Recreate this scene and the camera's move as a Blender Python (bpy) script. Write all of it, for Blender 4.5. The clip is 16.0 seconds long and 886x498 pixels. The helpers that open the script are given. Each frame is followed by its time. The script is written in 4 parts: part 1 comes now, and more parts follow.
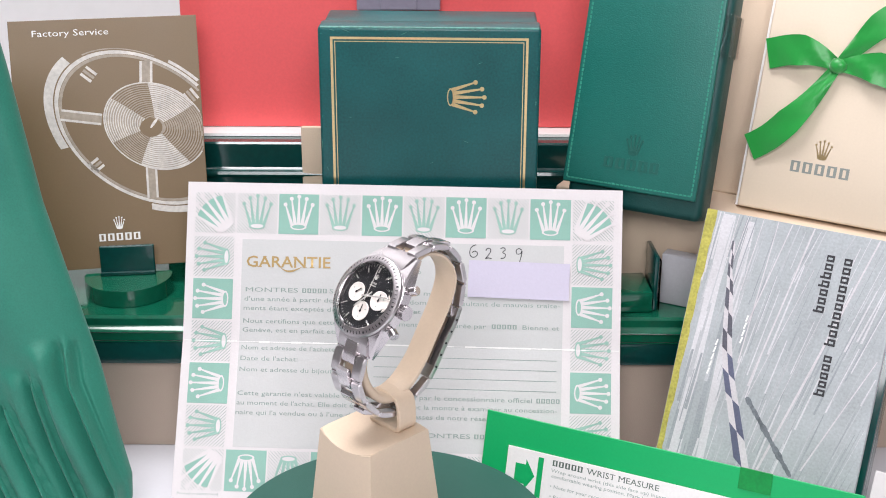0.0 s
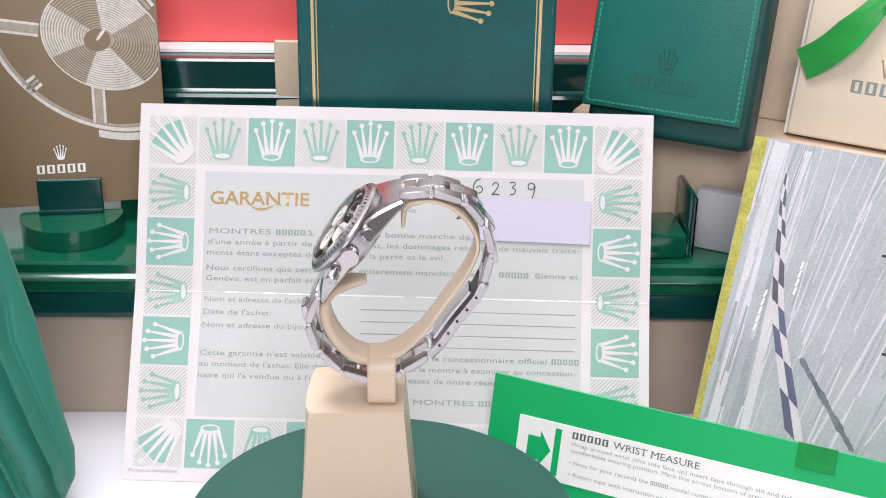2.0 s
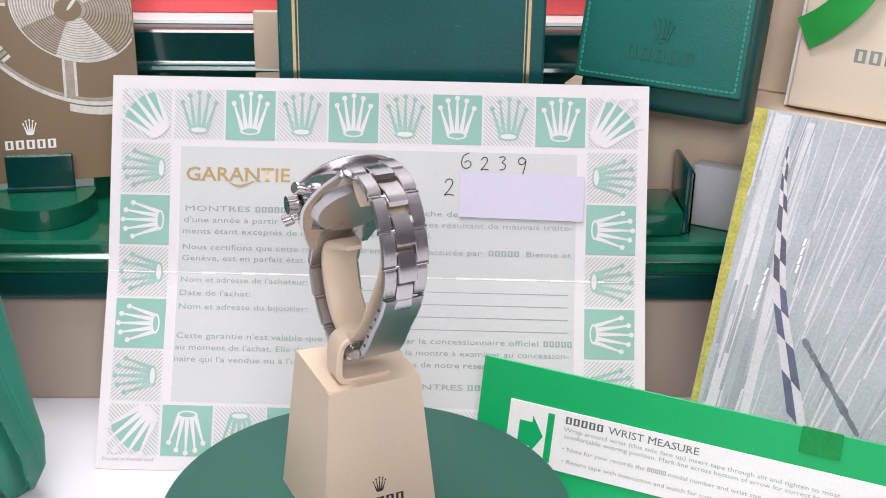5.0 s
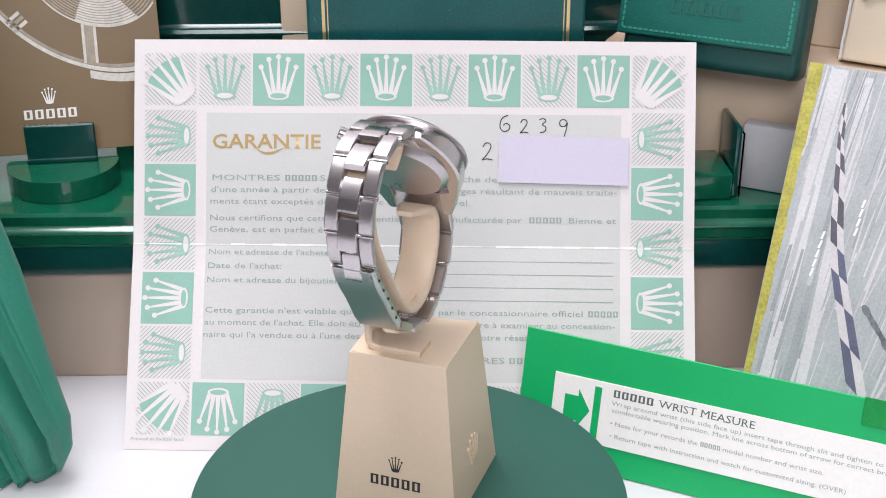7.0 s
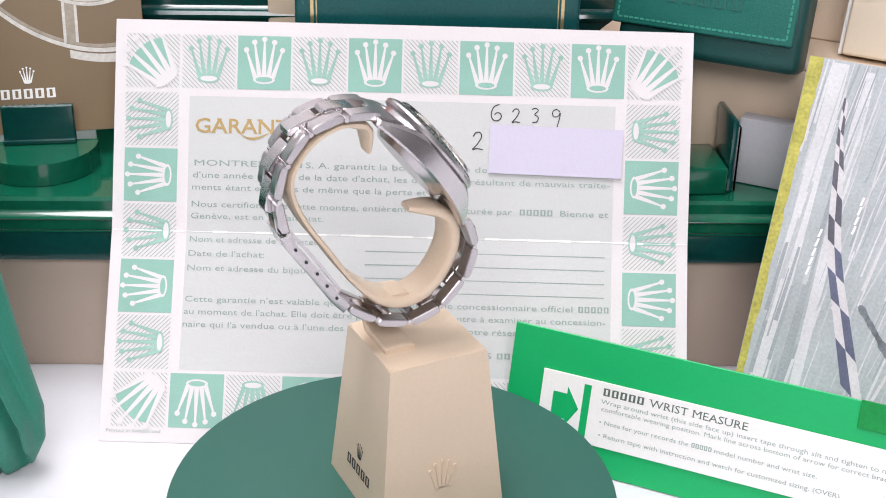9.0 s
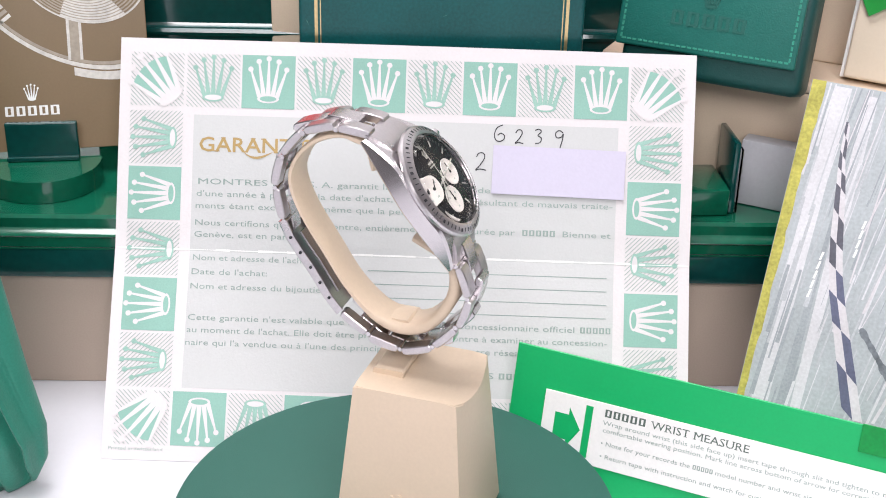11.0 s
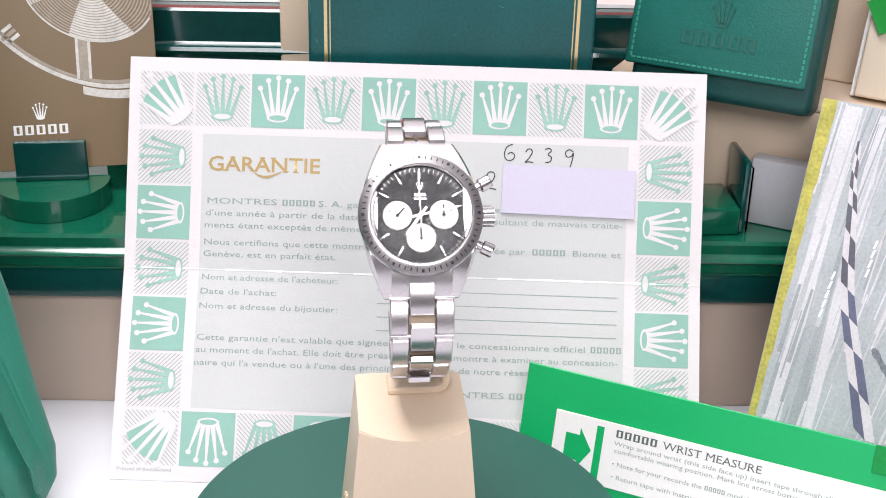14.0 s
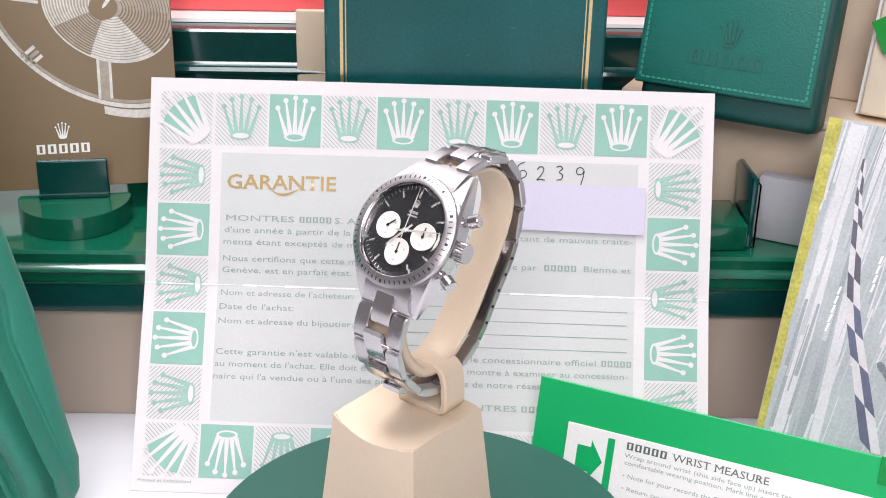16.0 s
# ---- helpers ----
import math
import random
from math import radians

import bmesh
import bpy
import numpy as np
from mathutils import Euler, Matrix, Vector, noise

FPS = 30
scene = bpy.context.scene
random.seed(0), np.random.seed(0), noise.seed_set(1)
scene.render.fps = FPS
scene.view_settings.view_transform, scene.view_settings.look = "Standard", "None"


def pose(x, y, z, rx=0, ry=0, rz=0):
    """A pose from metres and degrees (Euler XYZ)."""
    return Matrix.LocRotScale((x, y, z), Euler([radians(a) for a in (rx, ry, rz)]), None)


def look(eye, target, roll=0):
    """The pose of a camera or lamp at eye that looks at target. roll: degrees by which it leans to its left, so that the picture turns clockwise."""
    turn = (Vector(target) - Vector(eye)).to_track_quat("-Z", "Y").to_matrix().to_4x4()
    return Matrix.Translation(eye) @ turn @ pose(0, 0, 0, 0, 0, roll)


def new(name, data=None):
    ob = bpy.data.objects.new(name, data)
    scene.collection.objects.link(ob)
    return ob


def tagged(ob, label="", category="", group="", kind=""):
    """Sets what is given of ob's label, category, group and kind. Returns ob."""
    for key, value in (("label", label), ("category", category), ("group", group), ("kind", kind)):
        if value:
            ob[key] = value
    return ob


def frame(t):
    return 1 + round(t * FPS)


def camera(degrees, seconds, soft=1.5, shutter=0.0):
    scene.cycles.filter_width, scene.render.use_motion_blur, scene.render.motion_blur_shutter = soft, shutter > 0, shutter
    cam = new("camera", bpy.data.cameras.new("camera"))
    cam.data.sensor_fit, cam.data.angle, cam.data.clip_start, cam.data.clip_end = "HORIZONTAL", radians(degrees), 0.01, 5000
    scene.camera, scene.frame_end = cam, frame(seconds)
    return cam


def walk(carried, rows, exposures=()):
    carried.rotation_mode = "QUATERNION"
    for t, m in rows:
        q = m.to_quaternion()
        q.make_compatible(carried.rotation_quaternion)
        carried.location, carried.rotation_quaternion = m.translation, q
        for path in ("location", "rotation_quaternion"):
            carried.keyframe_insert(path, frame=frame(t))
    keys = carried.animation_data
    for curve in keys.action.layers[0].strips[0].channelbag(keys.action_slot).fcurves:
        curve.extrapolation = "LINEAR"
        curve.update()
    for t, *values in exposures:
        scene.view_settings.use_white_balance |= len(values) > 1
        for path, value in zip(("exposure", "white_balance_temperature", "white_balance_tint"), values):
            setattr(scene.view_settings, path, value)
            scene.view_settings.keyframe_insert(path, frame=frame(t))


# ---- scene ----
cam = camera(36.0, 16.0, soft=1.0)

PATH = [
    (0, (0.051, -0.543, 0.351), (-0.045, 1.309, -0.397), 0.2),
    (0.5, (0.047, -0.521, 0.34), (-0.04, 1.323, -0.428), 0.4),
    (1, (0.041, -0.502, 0.329), (-0.032, 1.337, -0.454), 0.6),
    (1.5, (0.038, -0.481, 0.321), (-0.026, 1.349, -0.482), 0.8),
    (2, (0.036, -0.455, 0.309), (-0.019, 1.369, -0.508), 0.8),
    (2.5, (0.038, -0.45, 0.305), (-0.019, 1.372, -0.517), 0.7),
    (3, (0.037, -0.44, 0.3), (-0.01, 1.379, -0.53), 0.8),
    (5.5, (0.033, -0.435, 0.296), (0.004, 1.382, -0.54), 0.8),
    (6, (0.028, -0.432, 0.294), (-0.018, 1.375, -0.561), -0.1),
    (6.5, (0.032, -0.422, 0.286), (-0.036, 1.381, -0.577), -0.5),
    (7, (0.028, -0.415, 0.286), (-0.036, 1.382, -0.589), -0.3),
    (7.5, (0.027, -0.407, 0.283), (-0.036, 1.387, -0.6), 0.0),
    (8, (0.026, -0.403, 0.281), (-0.025, 1.387, -0.608), 0.5),
    (8.5, (0.025, -0.403, 0.281), (-0.018, 1.388, -0.609), 0.9),
    (9, (0.025, -0.403, 0.281), (-0.01, 1.388, -0.608), 1.1),
    (11.5, (0.022, -0.401, 0.287), (-0.007, 1.395, -0.594), 1.6),
    (12, (0.022, -0.4, 0.287), (-0.005, 1.396, -0.593), 1.7),
    (12.5, (0.021, -0.4, 0.287), (-0.001, 1.397, -0.591), 1.8),
    (13, (0.021, -0.4, 0.285), (-0.004, 1.401, -0.583), 1.7),
    (13.5, (0.02, -0.4, 0.286), (-0.007, 1.401, -0.582), 1.7),
    (14, (0.019, -0.4, 0.287), (-0.012, 1.404, -0.575), 1.5),
    (14.5, (0.018, -0.402, 0.289), (-0.018, 1.402, -0.573), 1.4),
    (15, (0.017, -0.411, 0.292), (-0.023, 1.398, -0.561), 1.3),
    (15.5, (0.018, -0.41, 0.294), (-0.027, 1.4, -0.556), 1.2),
    (16, (0.018, -0.409, 0.293), (-0.029, 1.402, -0.554), 1.2),
]
EXPOSURES = [(0, 0.57), (3.0, 0.55), (6.5, 0.5), (9.0, 0.63), (11.5, 0.72), (13.0, 0.72), (16.0, 0.64)]
walk(cam, [(t, look(eye, target, roll)) for t, eye, target, roll in PATH], EXPOSURES)

# ---- world and light ----
world = bpy.data.worlds.new("world")
scene.world = world
world.use_nodes = True
world.node_tree.nodes["Background"].inputs[0].default_value = (0.9, 0.95, 1.0, 1)
world.node_tree.nodes["Background"].inputs[1].default_value = 0.3


def area_lamp(name, m, sx, sy, watts, color):
    data = bpy.data.lights.new(name, "AREA")
    data.shape, data.size, data.size_y, data.energy, data.color = "RECTANGLE", sx, sy, watts, color
    ob = new(name, data)
    ob.matrix_world = m
    return ob


# Unseen light added low behind the camera to brighten the upright faces.
area_lamp("unseen_lamp", look((0.1, -1.14, 0.94), (0.0, 0.05, 0.1)), 0.8, 0.5, 8.5, (1.0, 0.965, 1.0))
# Unseen overhead light, assumed a little below the ceiling.
area_lamp("unseen_lamp", look((-0.25, 0.0, 1.5), (-0.05, 0.05, 0.0)), 0.9, 0.5, 14.7, (1.0, 0.963, 0.995))


# ---- materials ----
def mat(name, color, rough=0.5, metal=0.0, vary=0.12, grain=400.0, blotch=25.0, bump=0.1, coat=0.0, island=False, spec=0.5, sheen=0.0):
    m = bpy.data.materials.new(name)
    m.use_nodes = True
    nt = m.node_tree
    b = nt.nodes["Principled BSDF"]
    tc = nt.nodes.new("ShaderNodeTexCoord")
    fine = nt.nodes.new("ShaderNodeTexNoise")
    wide = nt.nodes.new("ShaderNodeTexNoise")
    fine.inputs["Scale"].default_value, fine.inputs["Detail"].default_value = grain, 4
    wide.inputs["Scale"].default_value, wide.inputs["Detail"].default_value = blotch, 5
    for n in (fine, wide):
        nt.links.new(tc.outputs["Object"], n.inputs["Vector"])
    add = nt.nodes.new("ShaderNodeMath")
    add.operation = "ADD"
    nt.links.new(fine.outputs["Fac"], add.inputs[0])
    nt.links.new(wide.outputs["Fac"], add.inputs[1])
    ramp = nt.nodes.new("ShaderNodeMapRange")
    ramp.inputs["From Min"].default_value, ramp.inputs["From Max"].default_value = 0.6, 1.4
    ramp.inputs["To Min"].default_value, ramp.inputs["To Max"].default_value = 1 - vary, 1 + vary
    nt.links.new(add.outputs[0], ramp.inputs["Value"])
    mul = nt.nodes.new("ShaderNodeVectorMath")
    mul.operation = "SCALE"
    mul.inputs[0].default_value = color
    nt.links.new(ramp.outputs[0], mul.inputs["Scale"])
    nt.links.new(mul.outputs[0], b.inputs["Base Color"])
    rr = nt.nodes.new("ShaderNodeMapRange")
    rr.inputs["To Min"].default_value, rr.inputs["To Max"].default_value = max(0.02, rough * 0.8), min(1, rough * 1.2)
    nt.links.new(wide.outputs["Fac"], rr.inputs["Value"])
    nt.links.new(rr.outputs[0], b.inputs["Roughness"])
    b.inputs["Metallic"].default_value = metal
    b.inputs["Coat Weight"].default_value = coat
    b.inputs["Coat Roughness"].default_value = 0.06
    b.inputs["Specular IOR Level"].default_value = spec
    b.inputs["Sheen Weight"].default_value = sheen
    if bump:
        bn = nt.nodes.new("ShaderNodeBump")
        bn.inputs["Strength"].default_value, bn.inputs["Distance"].default_value = bump, 0.0006
        nt.links.new(fine.outputs["Fac"], bn.inputs["Height"])
        nt.links.new(bn.outputs[0], b.inputs["Normal"])
    return m


def glass_mat(name, rough=0.0, tint=(1, 1, 1), ior=1.45):
    m = bpy.data.materials.new(name)
    m.use_nodes = True
    b = m.node_tree.nodes["Principled BSDF"]
    b.inputs["Base Color"].default_value = (*tint, 1)
    b.inputs["Transmission Weight"].default_value = 1
    b.inputs["Roughness"].default_value = rough
    b.inputs["IOR"].default_value = ior
    return m


M_TABLE = mat("white_laminate", (0.63, 0.63, 0.665), 0.45, vary=0.02, bump=0.03)
M_WALL = mat("white_wall_paint", (0.8, 0.8, 0.8), 0.7, vary=0.03, grain=120)
# For walls out of view, kept dark so the steel reflects contrast.
M_ROOM = mat("grey_unseen_wall", (0.24, 0.23, 0.23), 0.8, vary=0.06, grain=60, blotch=3)
M_PAPER = mat("cream_white_paper", (0.68, 0.65, 0.655), 0.75, vary=0.03, grain=900, blotch=40, bump=0.12)
M_PANEL = mat("pale_green_print", (0.555, 0.565, 0.56), 0.75, vary=0.035, grain=1200, blotch=30, bump=0.1)
M_PGREEN = mat("mint_print", (0.25, 0.45, 0.38), 0.75, vary=0.12, grain=1800, blotch=60, bump=0.1)
M_PGREENL = mat("pale_mint_print", (0.285, 0.465, 0.4), 0.75, vary=0.25, grain=2600, blotch=60, bump=0.1)
M_PTEXT = mat("grey_green_ink", (0.29, 0.375, 0.34), 0.8, vary=0.2, grain=2500, bump=0)
M_PGOLD = mat("gold_ink", (0.37, 0.255, 0.095), 0.45, metal=0.35, vary=0.15, grain=1500, bump=0)
M_INK = mat("black_ink", (0.03, 0.03, 0.035), 0.6, vary=0.2, grain=2000, bump=0)
M_WMINK = mat("dark_grey_ink", (0.1, 0.14, 0.12), 0.7, vary=0.25, grain=2500, bump=0)
M_PATCH = mat("lavender_white_paper", (0.57, 0.54, 0.66), 0.7, vary=0.03, grain=900)
M_LACQ = mat("green_lacquer", (0.004, 0.095, 0.052), 0.12, vary=0.2, grain=300, blotch=14, bump=0.015, coat=0.6)
M_LACQ2 = mat("dark_green_lacquer", (0.003, 0.05, 0.046), 0.16, vary=0.2, grain=300, blotch=14, bump=0.015, coat=0.5)
M_BEIGE = mat("beige_leatherette", (0.66, 0.53, 0.4), 0.55, vary=0.06, grain=1500, blotch=20, bump=0.15)
M_BEIGE2 = mat("taupe_leatherette", (0.48, 0.38, 0.31), 0.6, vary=0.06, grain=1500, blotch=20, bump=0.15)
M_CREAM = mat("cream_moulded_plastic", (0.68, 0.545, 0.41), 0.42, vary=0.04, grain=900, blotch=40, bump=0.06)
M_BOX = mat("worn_green_leatherette", (0.003, 0.085, 0.086), 0.36, vary=0.35, grain=900, blotch=30, bump=0.12)
M_BOXEDGE = mat("scuffed_green_edge", (0.07, 0.24, 0.2), 0.45, vary=0.5, grain=500, blotch=90, bump=0.15)
M_GOLD = mat("gold_foil", (0.75, 0.58, 0.3), 0.3, metal=0.9, vary=0.15, grain=900, bump=0.05)
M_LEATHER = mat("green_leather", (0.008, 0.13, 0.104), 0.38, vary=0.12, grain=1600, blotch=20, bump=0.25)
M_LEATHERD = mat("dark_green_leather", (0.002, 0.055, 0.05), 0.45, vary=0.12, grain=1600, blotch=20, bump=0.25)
M_EMBOSS = mat("pressed_green_leather", (0.006, 0.098, 0.077), 0.5, vary=0.1, grain=1600, blotch=20, bump=0.2)
M_STITCH = mat("green_thread", (0.03, 0.27, 0.19), 0.7, vary=0.2, grain=3000)
M_RIBBON = mat("green_satin", (0.006, 0.27, 0.036), 0.32, vary=0.12, grain=2500, blotch=60, bump=0.1, sheen=0.5)
M_GIFT = mat("cream_card", (0.74, 0.635, 0.5), 0.6, vary=0.03, grain=900, blotch=15, bump=0.08)
M_GREYINK = mat("grey_foil", (0.25, 0.28, 0.26), 0.4, vary=0.1, bump=0)
M_RED = mat("red_card", (0.92, 0.13, 0.135), 0.5, vary=0.06, grain=800, blotch=10, bump=0.08)
M_BROWN = mat("brown_coated_card", (0.17, 0.11, 0.05), 0.4, vary=0.07, grain=1200, blotch=30, bump=0.05)
M_SILVERP = mat("silver_print", (0.6, 0.57, 0.53), 0.45, vary=0.25, grain=500, blotch=120, bump=0)
M_SILVERD = mat("dark_silver_print", (0.33, 0.28, 0.22), 0.45, vary=0.3, grain=500, blotch=120, bump=0)
M_WHITEP = mat("white_print", (0.82, 0.82, 0.8), 0.6, vary=0.05, grain=900, bump=0)
M_TRACK = mat("asphalt_photo_print", (0.4, 0.435, 0.45), 0.4, vary=0.22, grain=900, blotch=45, bump=0.02)
M_TRACKL = mat("pale_photo_print", (0.6, 0.6, 0.62), 0.4, vary=0.18, grain=900, blotch=45, bump=0)
M_STREAK = mat("streaked_photo_print", (0.46, 0.48, 0.5), 0.4, vary=0.25, grain=1200, blotch=60, bump=0)
M_STREAKD = mat("dark_streak_print", (0.32, 0.35, 0.37), 0.4, vary=0.25, grain=1200, blotch=60, bump=0)
M_CHALK = mat("chalk_white_print", (0.6, 0.58, 0.6), 0.45, vary=0.15, grain=900, blotch=90, bump=0)
M_TRACKD = mat("tyre_mark_print", (0.16, 0.18, 0.2), 0.4, vary=0.5, grain=700, blotch=120, bump=0)
M_GRASS = mat("yellow_green_photo_print", (0.43, 0.4, 0.09), 0.4, vary=0.45, grain=800, blotch=150, bump=0)
M_CHEQ = mat("faded_black_print", (0.1, 0.1, 0.125), 0.45, vary=0.3, grain=900, blotch=90, bump=0)
M_NAVY = mat("navy_print", (0.11, 0.12, 0.19), 0.45, vary=0.25, grain=900, blotch=90, bump=0)
M_WMGREEN = mat("bright_green_card", (0.003, 0.4, 0.12), 0.45, vary=0.06, grain=900, blotch=20, bump=0.05)
M_WMDARK = mat("green_tape", (0.0, 0.26, 0.05), 0.3, vary=0.2, grain=900, blotch=90, bump=0.05)
M_GLOVE = mat("green_suede", (0.018, 0.2, 0.137), 0.52, vary=0.18, grain=1300, blotch=16, bump=0.3, sheen=0.12)
M_DISC = mat("green_felt", (0.016, 0.094, 0.07), 0.62, vary=0.08, grain=2200, blotch=12, bump=0.2)
M_STEEL = mat("brushed_steel", (0.56, 0.53, 0.54), 0.29, metal=1.0, vary=0.1, grain=1500, blotch=80, bump=0.05)
M_POLISH = mat("polished_steel", (0.6, 0.57, 0.58), 0.22, metal=1.0, vary=0.06, grain=900, blotch=60, bump=0.01)
M_DIAL = mat("black_dial", (0.012, 0.012, 0.014), 0.4, vary=0.2, grain=900, blotch=100, bump=0.01, spec=0.25)
M_SUB = mat("silver_subdial", (0.46, 0.43, 0.4), 0.4, vary=0.06, grain=2500, blotch=200, bump=0.03)
M_LUME = mat("silver_marker", (0.8, 0.78, 0.74), 0.25, metal=0.7, vary=0.1, bump=0)
M_CRYSTAL = glass_mat("acrylic_crystal", 0.0, ior=1.12)
M_CLEAR = glass_mat("clear_plastic", 0.05, tint=(0.95, 0.97, 0.97), ior=1.2)
M_GREYCARD = mat("pale_grey_card", (0.5, 0.5, 0.53), 0.5, vary=0.06, grain=900, blotch=20, bump=0.06)
M_GREYTAB = mat("grey_tab", (0.3, 0.28, 0.36), 0.4, vary=0.1)


# ---- mesh helpers ----
def mesh_of(name, bm, material, smooth=None):
    me = bpy.data.meshes.new(name)
    bmesh.ops.recalc_face_normals(bm, faces=bm.faces)
    bm.to_mesh(me)
    bm.free()
    for m in material if isinstance(material, (list, tuple)) else [material]:
        me.materials.append(m)
    if smooth:
        me.shade_smooth()
        me.set_sharp_from_angle(angle=radians(smooth))
    return me


def part(name, bm, material, parent=None, label="", smooth=None, m=None):
    ob = new(name, mesh_of(name, bm, material, smooth) if isinstance(bm, bmesh.types.BMesh) else bm)
    if parent:
        ob.parent = parent
    if m:
        ob.matrix_basis = m
    return tagged(ob, label)


def thing(name, m, label, category, group="", kind=""):
    ob = new(name)
    ob.empty_display_size = 0.01
    ob.matrix_basis = m
    return tagged(ob, label, category, group, kind)


def box(bm, x0, x1, y0, y1, z0, z1, bevel=0.0, seg=2):
    ret = bmesh.ops.create_cube(bm, size=1, matrix=Matrix.Translation(((x0 + x1) / 2, (y0 + y1) / 2, (z0 + z1) / 2)) @ Matrix.Diagonal((x1 - x0, y1 - y0, z1 - z0, 1)))
    if bevel:
        edges = {e for v in ret["verts"] for e in v.link_edges}
        bmesh.ops.bevel(bm, geom=list(edges), offset=bevel, segments=seg, profile=0.5, affect="EDGES")
    return bm


def boxes(*a, **k):
    return box(bmesh.new(), *a, **k)


def prism(bm, pts, f, depth, mi=0):
    """A polygon pts (u, v), placed by f(u, v, d) and given the depth."""
    a = [bm.verts.new(f(u, v, 0)) for u, v in pts]
    b = [bm.verts.new(f(u, v, depth)) for u, v in pts]
    n = len(pts)
    faces = [bm.faces.new(a), bm.faces.new(b[::-1])] + [bm.faces.new((a[i], b[i], b[(i + 1) % n], a[(i + 1) % n])) for i in range(n)]
    for face in faces:
        face.material_index = mi
    return bm


EPS = 0.00007


def flat(bm, pts, y=-EPS, bend=None, mi=0):
    """A printed polygon on a sheet whose front is y = 0, in x and z."""
    face = bm.faces.new([bm.verts.new((u, y + (bend(u, v) if bend else 0), v)) for u, v in pts])
    face.material_index = mi
    return bm


def rect(u0, u1, v0, v1):
    return [(u0, v0), (u1, v0), (u1, v1), (u0, v1)]


def circle(cx, cy, rx, ry=None, n=16, a0=0.0):
    ry = ry or rx
    return [(cx + rx * math.cos(a0 + 2 * math.pi * i / n), cy + ry * math.sin(a0 + 2 * math.pi * i / n)) for i in range(n)]


def ring2d(bm, cx, cy, r0, r1, n=48, y=-EPS, squash=1.0, a0=0.0, a1=2 * math.pi, skew=0.0, mi=0):
    for i in range(n):
        p, q = a0 + (a1 - a0) * i / n, a0 + (a1 - a0) * (i + 1) / n
        quad = [(cx + r * math.cos(a) + skew * r * math.sin(a), cy + squash * r * math.sin(a)) for r, a in ((r0, p), (r1, p), (r1, q), (r0, q))]
        flat(bm, quad, y, mi=mi)


def lathe(profile, n=48):
    """Turns (r, z) pairs about z."""
    bm = bmesh.new()
    rows = [[bm.verts.new((r * math.cos(2 * math.pi * i / n), r * math.sin(2 * math.pi * i / n), z)) for i in range(n)] if r > 1e-7 else [bm.verts.new((0, 0, z))] for r, z in profile]
    for a, b in zip(rows, rows[1:]):
        for i in range(n):
            j = (i + 1) % n
            if len(a) == 1 and len(b) > 1:
                bm.faces.new((a[0], b[i], b[j]))
            elif len(b) == 1 and len(a) > 1:
                bm.faces.new((a[i], a[j], b[0]))
            elif len(a) > 1:
                bm.faces.new((a[i], a[j], b[j], b[i]))
    return bm


def sweep(bm, path, section):
    """A closed section (list of offset pairs) carried along path; path gives (origin, side, up)."""
    rows = [[bm.verts.new(Vector(o) + Vector(s) * u + Vector(w) * v) for u, v in section] for o, s, w in path]
    n = len(section)
    for a, b in zip(rows, rows[1:]):
        for i in range(n):
            bm.faces.new((a[i], a[(i + 1) % n], b[(i + 1) % n], b[i]))
    bm.faces.new(rows[0])
    bm.faces.new(rows[-1][::-1])
    return bm


def fan(u, v, size, turn=0.0):
    """A plain emblem: five slim rays with round ends over an oval foot, in a unit of size."""
    c, s = math.cos(turn), math.sin(turn)
    place = lambda p: [(u + size * (c * a - s * b), v + size * (s * a + c * b)) for a, b in p]
    rays, ends = [], []
    for k, tip in enumerate(((-0.37, 0.24), (-0.205, 0.4), (0.0, 0.46), (0.205, 0.4), (0.37, 0.24))):
        x = (k - 2) * 0.088
        rays.append(place([(x - 0.05, -0.33), (x + 0.05, -0.33), (tip[0] + 0.017, tip[1]), (tip[0] - 0.017, tip[1])]))
        ends.append(place(circle(tip[0], tip[1], 0.056, n=10)))
    return rays + ends + [place(circle(0, -0.36, 0.225, 0.09, n=18))]


def word_bars(u, v, width, height, n=5):
    """A brand word as a row of plain open frames: a list of frames, each a list of strokes."""
    w = width / n
    bars = []
    for i in range(n):
        a, b, t = u + w * (i + 0.12), u + w * (i + 0.88), height * 0.15
        q = w * 0.25
        bars.append([rect(a, a + q, v, v + height), rect(b - q, b, v, v + height), rect(a + q, b - q, v, v + t), rect(a + q, b - q, v + height - t, v + height)])
    return bars


def brand(bars, material, parent, y=-1.0, bend=None, raised=0.0, m=None):
    for strokes in bars:
        bm = bmesh.new()
        for p in strokes:
            if raised:
                prism(bm, p, lambda u, v, d: (u, y - d, v), raised)
            else:
                flat(bm, p, -EPS if y == -1.0 else y, bend)
        part("brand_bar", bm, material, parent, m=m)


def prints(name, polys, material, parent, y=-EPS, bend=None, label=""):
    bm = bmesh.new()
    for k, p in enumerate(polys):
        flat(bm, p, y - k * 4e-6, bend)
    return part(name, bm, material, parent, label)


